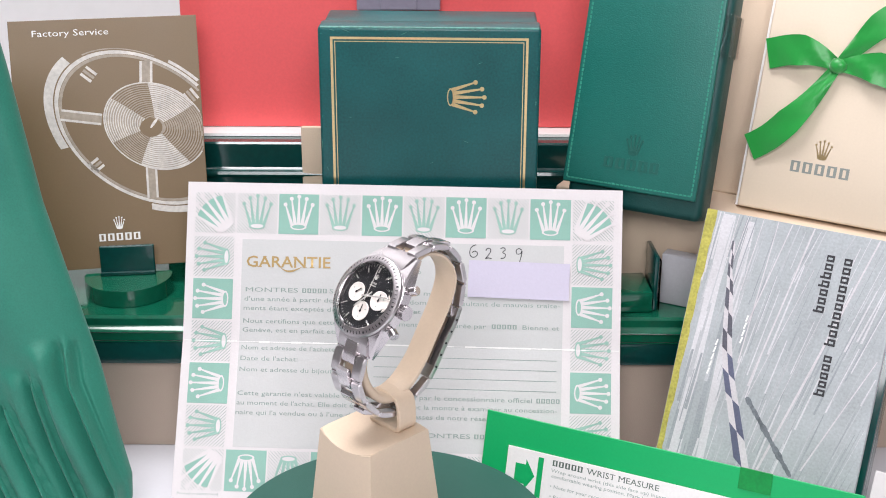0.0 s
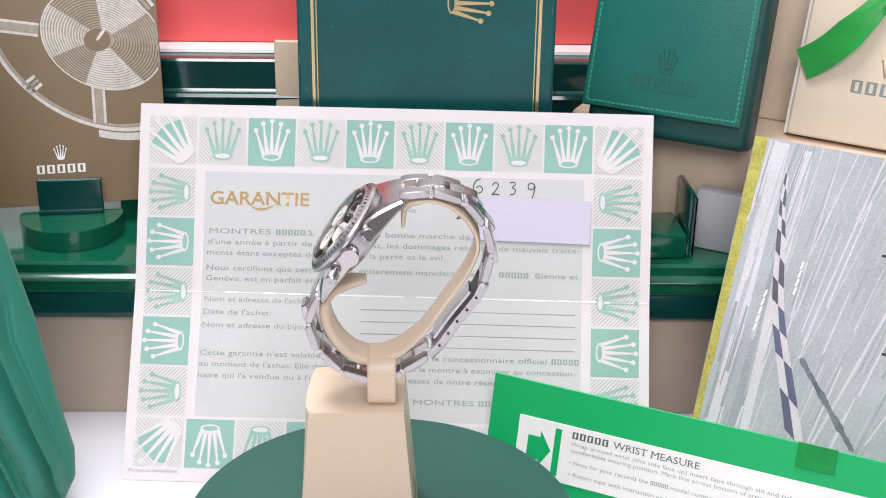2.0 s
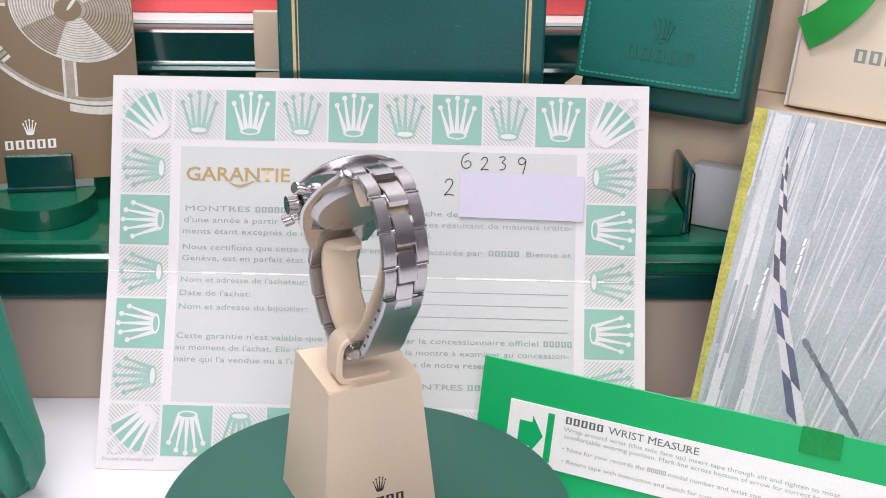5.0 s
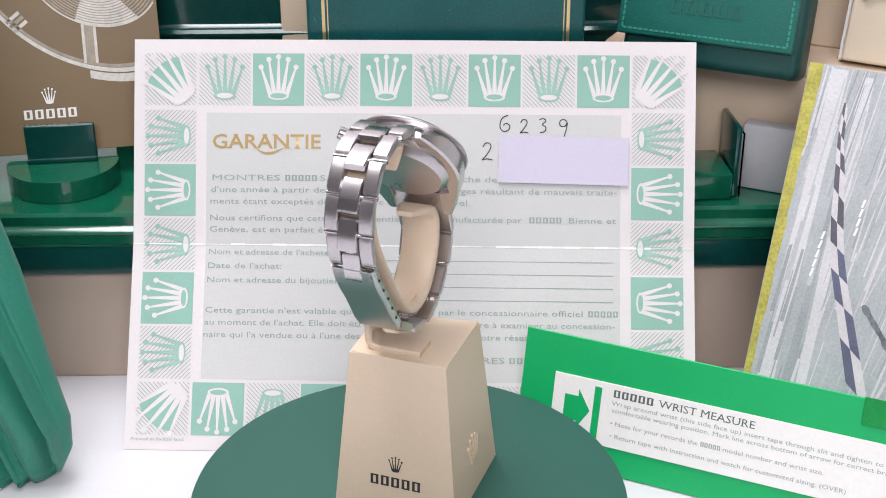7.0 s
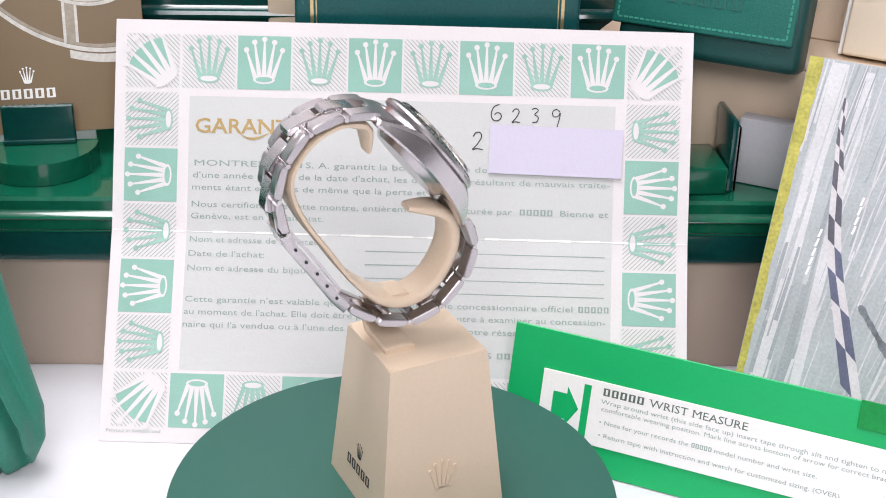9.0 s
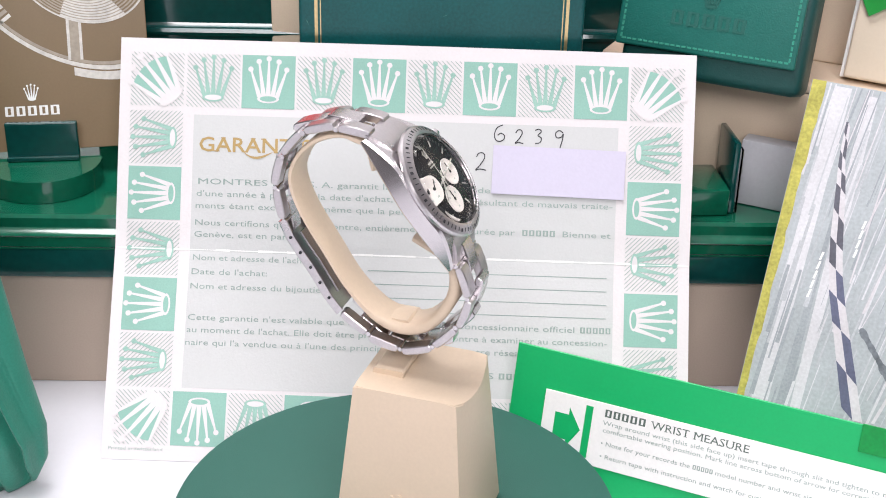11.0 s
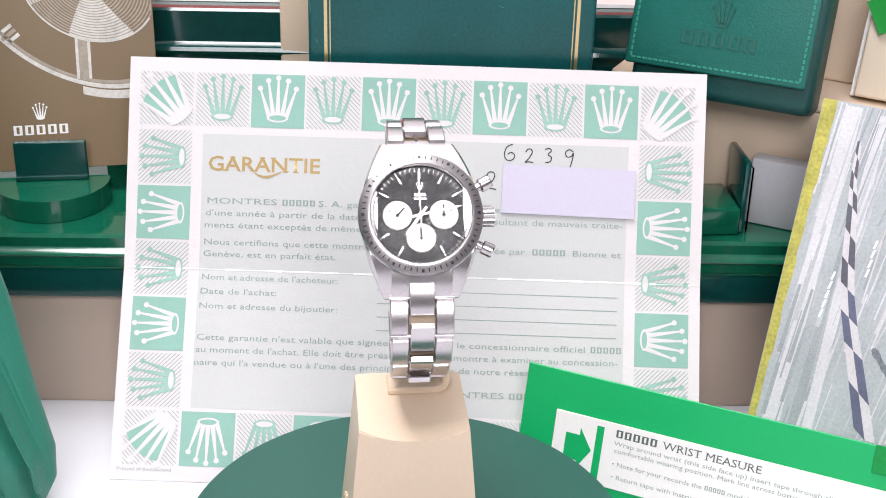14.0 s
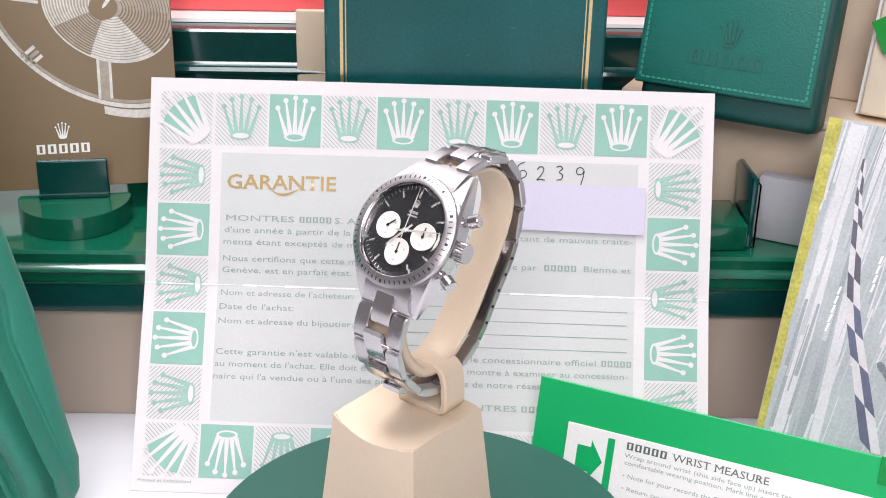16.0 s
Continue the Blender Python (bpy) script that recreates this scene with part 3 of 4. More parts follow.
    band("spiral_print", *S, 0.985, 1.01, 0, 6.2832, M_SILVERP, -EPS * 2.0, "", 80)
    prints("hub_print", [circle(0.0199, 0.0693, 0.0056, 0.0048, 18)], M_BROWN, b, y=-EPS * 2.3)
    prints("hub_print", [oval((0.0215, 0.0715), 0.0032, 0.0007, 0.9, n=16)[:-1]], M_SILVERP, b, y=-EPS * 2.6)
    prints("emblem_print", fan(0.0008, 0.0222, 0.0068), M_WHITEP, b)
    brand(word_bars(-0.01, 0.0135, 0.0212, 0.0037), M_WHITEP, b)
    lettering("title", "Factory Service", -0.0345, 0.1165, 0.0368, 0.0031, M_WHITEP, b, y=-EPS, label="white printed title")
    return b


def easel(name, x, y, yaw, label):
    """A half-round foot with an upright lip."""
    s = thing(name, pose(x, y, 0.0737, 0, 0, yaw), label, "easel", "display easels")
    pts = [(0.0215 * math.cos(a), -0.0215 * math.sin(a)) for a in np.linspace(0, math.pi, 25)]
    pts = [(-0.0215, 0.004)] + pts[::-1] + [(0.0215, 0.004)]
    bm = prism(bmesh.new(), pts, lambda u, v, d: (u, v, d), 0.0085)
    bmesh.ops.bevel(bm, geom=[e for e in bm.edges if abs(e.verts[0].co.z - e.verts[1].co.z) < 1e-6], offset=0.0006, segments=2, affect="EDGES")
    part("foot", bm, M_LACQ, s, smooth=40)
    part("lip", boxes(-0.0135, 0.0135, 0.0012, 0.0035, 0.0087, 0.0235, 0.0006), M_LACQ2, s, "dark green upright lip")
    part("groove", boxes(-0.0135, 0.0135, -0.0012, 0.001, 0.0087, 0.0105, 0.0004), M_LACQ2, s)
    return s


def green_watch_box():
    b = panel_thing("watch_box", 0.0118, 0.0815, 0.0737, 0.5, 1.5, "worn dark green leatherette watch box with gold border lines", "box")
    w, h = 0.1045, 0.1355
    part("lid", boxes(-w / 2, w / 2, 0, 0.016, 0, h, 0.0016, 3), M_BOX, b, smooth=35)
    part("lid_rim", boxes(-w / 2 + 0.0006, w / 2 - 0.0006, 0.0162, 0.0175, 0.0006, h - 0.0012, 0.0004), M_BOXEDGE, b, "scuffed seam of the lid")
    part("base", boxes(-w / 2 + 0.001, w / 2 - 0.001, 0.0177, 0.0445, 0.001, h - 0.001, 0.0014, 3), M_BOX, b, smooth=35)
    part("edge_wear", boxes(-w / 2 + 0.001, w / 2 - 0.001, 0.0004, 0.0014, h - 0.0011, h + 0.00015, 0.0003, 1), M_BOXEDGE, b, "pale worn top edge")
    rng = random.Random(12)
    for k in range(34):
        x = rng.choice((-1, 1)) * (w / 2 - abs(rng.gauss(0, 0.0012)) - 0.0003) if k % 2 else rng.uniform(-w / 2, w / 2) * 0.97
        z = rng.uniform(0.04, h - 0.002) if k % 2 else h - 0.0006 - abs(rng.gauss(0, 0.0014))
        if k > 26:
            x, z = rng.uniform(-0.04, 0.04), rng.uniform(0.06, h - 0.01)
        a, ln, q = rng.uniform(-0.5, 0.5) + (1.57 if k % 2 and k <= 26 else 0), rng.uniform(0.0008, 0.005), rng.uniform(0.00006, 0.0002)
        c, n2 = math.cos(a), math.sin(a)
        prints("scuff", [[(x - c * ln / 2, z - n2 * ln / 2), (x + n2 * q, z - c * q), (x + c * ln / 2, z + n2 * ln / 2), (x - n2 * q, z + c * q)]], M_BOXEDGE, b, y=-EPS)
    for k, (o, t) in enumerate(((0.0058, 0.0012), (0.0078, 0.0004))):
        bm = bmesh.new()
        x, z0, z1 = w / 2 - o, o, h - o + 0.0012
        for r in (rect(-x, x, z1 - t, z1), rect(-x, x, z0, z0 + t), rect(-x, -x + t, z0 + t, z1 - t), rect(x - t, x, z0 + t, z1 - t)):
            flat(bm, r)
        part("gold_border", bm, M_GOLD, b, "thin gold foil line")
    bm = bmesh.new()
    for poly in fan(0.0172, 0.1024, 0.0195, radians(-90)):
        prism(bm, poly, lambda u, v, d: (u, -d, v), 0.0004)
    part("emblem", bm, M_GOLD, b, "gold emblem lying on its side")
    bm = bmesh.new()
    for poly in [circle(0.0172 - 0.0071, 0.1024, 0.0011, 0.0036, 12)]:
        prism(bm, poly, lambda u, v, d: (u, -d, v), 0.0006)
    part("emblem", bm, M_BOX, b)
    return b


def stitch_line(bm, pts, step=0.0021, length=0.0015, w=0.00036):
    for (u0, v0), (u1, v1) in zip(pts, pts[1:]):
        d = math.hypot(u1 - u0, v1 - v0)
        n = max(1, int(d / step))
        du, dv = (u1 - u0) / d, (v1 - v0) / d
        for i in range(n):
            a = d * (i + 0.5) / n
            cu, cv = u0 + du * a, v0 + dv * a
            quad = [(cu + du * p * length / 2 - dv * q * w, cv + dv * p * length / 2 + du * q * w) for p, q in ((-1, -1), (1, -1), (1, 1), (-1, 1))]
            prism(bm, quad, lambda u, v, d2: (u, -d2 + 0.0001, v), 0.00035)


def leather_pouch():
    b = panel_thing("watch_pouch", 0.1062, 0.0762, 0.123, 17, -24.5, "green stitched leather watch pouch leaning on a beige board", "pouch")
    w, h = 0.0675, 0.125
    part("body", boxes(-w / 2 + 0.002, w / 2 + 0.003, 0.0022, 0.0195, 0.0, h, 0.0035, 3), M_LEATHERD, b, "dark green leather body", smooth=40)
    bm = boxes(-w / 2, w / 2, -0.0004, 0.0018, 0.0095, h + 0.002, 0.0009, 3)
    part("flap", bm, M_LEATHER, b, smooth=40)
    bm = bmesh.new()
    x = w / 2 - 0.0022
    stitch_line(bm, [(-x, h), (-x, 0.0118), (x, 0.0118), (x, h)])
    for v in bm.verts:
        v.co.y -= 0.0004
    part("stitching", bm, M_STITCH, b, "green thread stitching")
    bm = bmesh.new()
    for poly in fan(0.0, 0.0315, 0.0105):
        prism(bm, poly, lambda u, v, d: (u, -0.0004 - d, v), 0.0004)
    part("embossed_mark", bm, M_EMBOSS, b, "blind embossed mark")
    brand(word_bars(-0.0145, 0.0195, 0.029, 0.0052), M_EMBOSS, b, y=-0.0004, raised=0.0003)
    part("clear_band", boxes(w / 2 - 0.0005, w / 2 + 0.0036, 0.0018, 0.0205, 0.078, 0.098, 0.0004), M_CLEAR, b, "clear plastic band")
    return b


def ribbon_strip(name, path, width, parent, flare=0.0):
    """A ribbon along (u, v, lift) points: a thin curved band on the face of the box."""
    bm = bmesh.new()
    n = len(path)
    rows = []
    for i, (u, v, l) in enumerate(path):
        a, c = path[max(0, i - 1)], path[min(n - 1, i + 1)]
        d = Vector((c[0] - a[0], c[1] - a[1]))
        d.normalize()
        wd = width * (0.35 + 0.65 * min(1, i / (n - 1) * 2.0)) * (1 + flare * i / n)
        row = []
        for j in range(5):
            q = (j / 4 - 0.5) * wd
            row.append((u - d.y * q, -l - 0.0012 * math.cos(j * math.pi / 2 + i) * (1 - i / n) - 0.0006, v + d.x * q))
        rows.append(row)
    grids = []
    for off in (0.0, 0.0003):
        grids.append([[bm.verts.new((p[0], p[1] + off, p[2])) for p in r] for r in rows])
    for g in grids:
        for a, b in zip(g, g[1:]):
            for j in range(4):
                bm.faces.new((a[j], a[j + 1], b[j + 1], b[j]))
    g, k = grids
    for j in (0, 4):
        for i in range(n - 1):
            bm.faces.new((g[i][j], g[i + 1][j], k[i + 1][j], k[i][j]))
    for i in (0, n - 1):
        for j in range(4):
            bm.faces.new((g[i][j], g[i][j + 1], k[i][j + 1], k[i][j]))
    return part(name, bm, M_RIBBON, parent, smooth=60)


def gift_box():
    w, h = 0.12, 0.15
    b = panel_thing("gift_box", 0.1605 + 0.0533, 0.0835 - 0.0279, 0.1245, 18.5, -27.6, "cream card gift box tied with a green satin bow", "gift box")
    part("body", boxes(-w / 2, w / 2, 0, 0.022, 0, h, 0.0012, 3), M_GIFT, b, smooth=40)
    part("white_edge", boxes(-w / 2 - 0.0018, -w / 2 - 0.0003, 0.003, 0.02, 0.0, h, 0.0004), M_WHITEP, b, "bright white side edge")
    kx, kz = -w / 2 + 0.036, 0.072
    lerp = lambda a, c, t: a + (c - a) * t
    for nm, end, bow, wd in (("ribbon_loop", (kx - 0.034, kz + 0.0015), 0.004, 0.0145), ("ribbon_tail", (kx - 0.0345, kz - 0.0435), -0.007, 0.013), ("ribbon_loop", (kx + 0.036, kz - 0.004), 0.003, 0.0145), ("ribbon_tail", (kx + 0.032, kz + 0.034), 0.003, 0.0125)):
        path = []
        for i in range(13):
            t = i / 12
            path.append((lerp(kx, end[0], t), lerp(kz, end[1], t) + bow * math.sin(math.pi * t), 0.0018 + 0.0035 * math.sin(math.pi * min(1, t * 1.1))))
        ribbon_strip(nm, path, wd, b)
    bm = bmesh.new()
    bmesh.ops.create_uvsphere(bm, u_segments=16, v_segments=10, radius=1, matrix=Matrix.Translation((kx, -0.003, kz)) @ Matrix.Diagonal((0.0042, 0.003, 0.0036, 1)))
    for v in bm.verts:
        v.co += Vector((0, 0, 0.0004 * math.sin(v.co.x * 3000)))
    part("knot", bm, M_RIBBON, b, smooth=60)
    prints("emblem_print", fan(kx + 0.0, 0.0322, 0.0098), M_GOLD, b)
    brand(word_bars(kx - 0.0145, 0.0205, 0.029, 0.0052), M_GREYINK, b)
    return b


def beige_boards():
    r = thing("beige_riser", pose(0.155, 0.097, 0.0737, 0, 0, -25), "beige leatherette riser block under the pouch and gift box", "riser")
    part("block", boxes(-0.08, 0.125, -0.018, 0.045, 0.0, 0.0445, 0.0015, 3), M_BEIGE, r, smooth=40)
    part("top_pad", boxes(-0.0805, 0.1255, -0.0185, 0.0455, 0.0447, 0.0485, 0.0012, 3), M_BEIGE, r, smooth=40)
    r = thing("beige_board", pose(0.158, 0.1065, 0.1225, -15, 0, -25), "tall beige leatherette board behind the green pouch", "display board")
    part("board", boxes(-0.083, 0.07, 0.0, 0.006, 0.0, 0.16, 0.0012, 3), M_BEIGE, r, smooth=40)
    r = thing("beige_block", pose(0.0, 0.129, 0.0737, 0, 0, 1.5), "beige leatherette backing block behind the green watch box", "riser")
    part("block", boxes(-0.0575, -0.02, 0.0, 0.003, 0.0, 0.0725, 0.0008, 2), M_BEIGE, r, smooth=40)
    return r


def track_booklet():
    L, RT, h = -0.0418, 0.0488, 0.1445
    b = panel_thing("track_booklet", 0.1163 + 0.037, 0.0037 - 0.0188, 0.0004, 24, -27, "booklet with a grey racetrack photo and chequered line on its cover", "booklet")
    part("cover", boxes(L, RT, 0, 0.0005, 0, h, 0.00015, 1), M_TRACK, b)
    part("pages", boxes(L + 0.0006, RT - 0.0008, 0.0006, 0.0029, 0.0005, h - 0.0006), M_WHITEP, b, "white page block")
    part("back_cover", boxes(L, RT, 0.003, 0.0035, 0, h, 0.00015, 1), M_TRACK, b)
    # grass verge along the spine
    bm = bmesh.new()
    rng = random.Random(4)
    edge = [(L + 0.0026 + 0.0024 * (i / 40) ** 1.5 + rng.uniform(-0.0004, 0.0004), h * i / 40) for i in range(41)]
    for i in range(40):
        flat(bm, [(L + 0.0002, h * i / 40), edge[i], edge[i + 1], (L + 0.0002, h * (i + 1) / 40)])
    part("verge_print", bm, M_GRASS, b, "yellow-green grass verge print")

    def band(u0, v0, u1, v1, w0, w1, m, name="line_print", y=-EPS * 0.7):
        poly = [(u0 - w0, v0), (u0 + w0, v0), (u1 + w1, v1), (u1 - w1, v1)]
        poly = [(min(max(u, L + 0.0003), RT - 0.0003), min(max(v, 0.0003), h - 0.0003)) for u, v in poly]
        prints(name, [poly], m, b, y=y)

    band(-0.0345, 0.001, -0.0305, h - 0.001, 0.0032, 0.0028, M_TRACKL, y=-EPS * 0.15)
    band(-0.027, 0.001, -0.0235, 0.1, 0.0024, 0.0006, M_STREAKD, y=-EPS * 0.18)
    band(-0.021, 0.001, -0.0205, 0.142, 0.0016, 0.0022, M_TRACKL, y=-EPS * 0.2)
    # worn pale and dark lanes: thin streaks that spread from a far point above the cover
    rng = random.Random(9)
    for k in range(190):
        u, v = rng.uniform(-0.037, 0.047), rng.uniform(0.0, 0.125)
        ln = rng.uniform(0.012, 0.045)
        slope = 0.06 + 0.24 * (u + 0.037) / 0.08
        q = rng.uniform(0.00008, 0.0005 if u > -0.02 else 0.0009)
        pick = (M_STREAK, M_TRACKL, M_TRACKL, M_STREAKD, M_STREAKD) if u < -0.018 else (M_STREAK, M_STREAK, M_TRACKL, M_STREAKD)
        band(u - slope * ln / 2, v, u + slope * ln / 2, v + ln, q, q * 0.6, rng.choice(pick), y=-EPS * (0.25 + 0.0015 * k))
    for u0, v0, u1, v1, q in ((-0.0185, 0.1102, -0.0147, 0.1442, 0.00022), (-0.0128, 0.0778, -0.0079, 0.1442, 0.00028), (-0.0123, 0.0963, -0.0015, 0.1442, 0.0003), (-0.0061, 0.0688, 0.0086, 0.1442, 0.00042), (0.0056, 0.033, 0.0258, 0.1025, 0.00058), (0.0258, 0.1025, 0.0375, 0.1442, 0.00045), (0.0245, 0.0376, 0.0346, 0.0625, 0.0004), (0.0346, 0.0625, 0.0468, 0.092, 0.0003), (-0.0253, 0.1196, -0.0218, 0.1442, 0.00022), (-0.0281, 0.1236, -0.0262, 0.1442, 0.0002), (-0.006, 0.062, 0.012, 0.126, 0.00015), (0.002, 0.04, 0.0205, 0.11, 0.00012), (-0.0235, 0.1, -0.0205, 0.1442, 0.00015)):
        band(u0, v0, u1, v1, q, q * 0.8, M_CHALK, y=-EPS)
    # chequered strip: slanting cells, wider towards the foot
    line = [(-0.0262, 0.132), (-0.0255, 0.1195), (-0.0234, 0.109), (-0.0207, 0.0914), (-0.0174, 0.0761), (-0.0106, 0.0578), (-0.0011, 0.0323)]
    wide = (0.0008, 0.0011, 0.0017, 0.0022, 0.0025, 0.0029, 0.0034)
    at = lambda t, e: (float(np.interp(t, np.linspace(0, 1, 7), [p[0] for p in line])) + e * float(np.interp(t, np.linspace(0, 1, 7), wide)), float(np.interp(t, np.linspace(0, 1, 7), [p[1] for p in line])))
    n = 11
    for c in range(2):
        for r in range(n):
            t0, t1 = (r / n) ** 1.1, ((r + 1) / n) ** 1.1
            e0, e1 = (-1, 0) if c == 0 else (0, 1)
            s0, s1 = 0.022 * e0, 0.022 * e1
            cell = [at(t0 + s0, e0), at(t0 + s1, e1), at(t1 + s1, e1), at(t1 + s0, e0)]
            m = M_CHALK if (r + c) % 2 else (M_NAVY if r > 6 else M_CHEQ)
            prints("chequer", [cell], m, b, y=-EPS * 1.5)
    for k in range(9):
        v = 0.1 - 0.0034 * k
        u = (-0.0136 - 0.0002 * k) if k < 4 else (-0.0238 - 0.0003 * k)
        prints("line_print", [[(u, v - 0.003), (u + 0.0008, v - 0.003), (u + 0.0014, v), (u + 0.0006, v)]], M_WHITEP, b, y=-EPS * 1.1)
    for k in range(14):
        t = k / 13
        u, v = -0.0042 + 0.0236 * t, 0.062 - 0.0265 * t
        q = rng.uniform(0.0009, 0.0016)
        prints("tyre_mark_print", [oval((u, v), 0.0024, q, -0.85, n=10)[:-1]], M_TRACKD, b, y=-EPS * (1.2 + 0.01 * k))
    # two lines of dark title bars running up the cover, one bar a letter
    rng = random.Random(2)
    for u, v0, v1, k in ((0.0199, 0.1075, 0.1343, 7), (0.0277, 0.0715, 0.0905, 5), (0.0277, 0.094, 0.1342, 10)):
        p = (v1 - v0) / k
        for i in range(k):
            tall = 0.0048 if i == 0 or rng.random() < 0.22 else 0.0035
            v = v0 + p * i
            prints("title_bar", [rect(u - tall, u, v + p * 0.1, v + p * 0.36), rect(u - 0.0035, u, v + p * 0.62, v + p * 0.88), rect(u - 0.0009, u, v + p * 0.36, v + p * 0.62), rect(u - 0.0035, u - 0.0028, v + p * 0.36, v + p * 0.62)], M_INK, b, y=-EPS * 1.8)
    return b


def wrist_measure():
    w, h = 0.17, 0.048
    b = panel_thing("wrist_measure", 0.1172, -0.0300, 0.0004, 14, -22.5, "bright green card strip with a white printed measuring label", "measuring card")
    part("card", boxes(-w / 2, w / 2, 0, 0.0009, 0, h, 0.0002, 1), M_WMGREEN, b)
    part("label", boxes(-w / 2 + 0.0125, w / 2 - 0.006, -0.0007, -0.0002, 0.0105, 0.034, 0.0001, 1), M_WHITEP, b, "white paper label")
    y = -0.0007 - EPS
    x0 = -w / 2 + 0.0125
    prints("arrow_print", [[(x0 + 0.0045, 0.0175), (x0 + 0.0095, 0.0175), (x0 + 0.0095, 0.0145), (x0 + 0.0142, 0.0222), (x0 + 0.0095, 0.0295), (x0 + 0.0095, 0.0268), (x0 + 0.0045, 0.0268)], rect(x0 + 0.0152, x0 + 0.0178, 0.0128, 0.0318)], M_WMGREEN, b, y=y)
    lettering("text_line", "WRIST MEASURE", x0 + 0.0385, 0.0293, 0.0335, 0.0027, M_WMINK, b, y=y, serif=True)
    brand(word_bars(x0 + 0.0218, 0.0293, 0.015, 0.0027), M_WMINK, b, y=y)
    for s, u, v, q in (("Wrap around wrist (this side face up) insert tape through slit and tighten to most", 0.0218, 0.0263, 0.1), ("comfortable wearing position. Mark line across bottom of arrow for correct bracelet length", 0.0222, 0.0237, 0.108), ("• Note for your records the", 0.0222, 0.0189, 0.0315), ("model number and wrist size.", 0.0625, 0.0189, 0.034), ("• Return tape with instruction and watch for customized sizing. (OVER)", 0.0225, 0.0142, 0.082)):
        lettering("text_line", s, x0 + u, v, q, 0.0016, M_PTEXT, b, y=y)
    brand(word_bars(x0 + 0.0545, 0.0189, 0.0072, 0.0016), M_PTEXT, b, y=y)
    prints("emblem_print", fan(x0 + 0.139, 0.0195, 0.012), M_PTEXT, b, y=y)
    brand(word_bars(x0 + 0.133, 0.0115, 0.013, 0.0022), M_PTEXT, b, y=y)
    part("tape", boxes(0.033, 0.047, -0.0006, -0.0002, h - 0.009, h + 0.0006, 0.0001, 1), M_WMDARK, b, "darker green tape tab")
    return b


service_booklet()
easel("easel", -0.1395, 0.0785, 10, "glossy dark green half-round easel with upright lip")
green_watch_box()
leather_pouch()
gift_box()
beige_boards()
track_booklet()
wrist_measure()


def side_easel():
    e = thing("easel", pose(0.1105, 0.079, 0.0737, 0, 0, -84), "dark green easel with a tall upright plate, partly behind the sheet", "easel", "display easels")
    part("foot", boxes(-0.013, 0.013, -0.013, 0.0098, 0.0, 0.0105, 0.001, 2), M_LACQ, e, smooth=40)
    part("lip", boxes(-0.011, 0.011, 0.0102, 0.0125, 0.0, 0.0285, 0.0007, 2), M_LACQ2, e, "dark green upright plate", smooth=40)
    part("clear_guard", boxes(-0.0105, 0.0105, 0.013, 0.0138, 0.0, 0.026, 0.0003, 1), M_CLEAR, e, "clear plastic guard")
    k = thing("grey_block", pose(0.1449, 0.0753, 0.0737, 0, 0, -25), "pale grey card block in front of the beige riser", "block")
    part("block", boxes(-0.019, 0.05, -0.004, 0.004, 0.0, 0.0262, 0.0008, 2), M_GREYCARD, k, smooth=40)


def backing_box():
    b = panel_thing("flat_box", 0.1585, -0.0115, 0.0004, 24, -27, "flat dark green box behind the racetrack booklet", "box")
    part("body", boxes(-0.025, 0.048, 0.0045, 0.016, 0.0, 0.125, 0.0012, 2), M_LACQ2, b, smooth=40)
    part("lid", boxes(-0.0255, 0.0485, 0.0, 0.0043, 0.0, 0.1255, 0.001, 2), M_LACQ2, b, smooth=40)


def small_card():
    c = panel_thing("small_card", 0.219, -0.046, 0.0004, 22, -30, "small pale card with dark lettering beside the booklet", "card")
    part("card", boxes(-0.018, 0.018, 0.0, 0.0008, 0.0, 0.045, 0.0002, 1), M_PAPER, c)
    for k in range(3):
        prints("text_bar", [rect(-0.0145, -0.012, 0.012 + 0.008 * k, 0.0165 + 0.008 * k)], M_INK, c)


side_easel()
backing_box()
small_card()


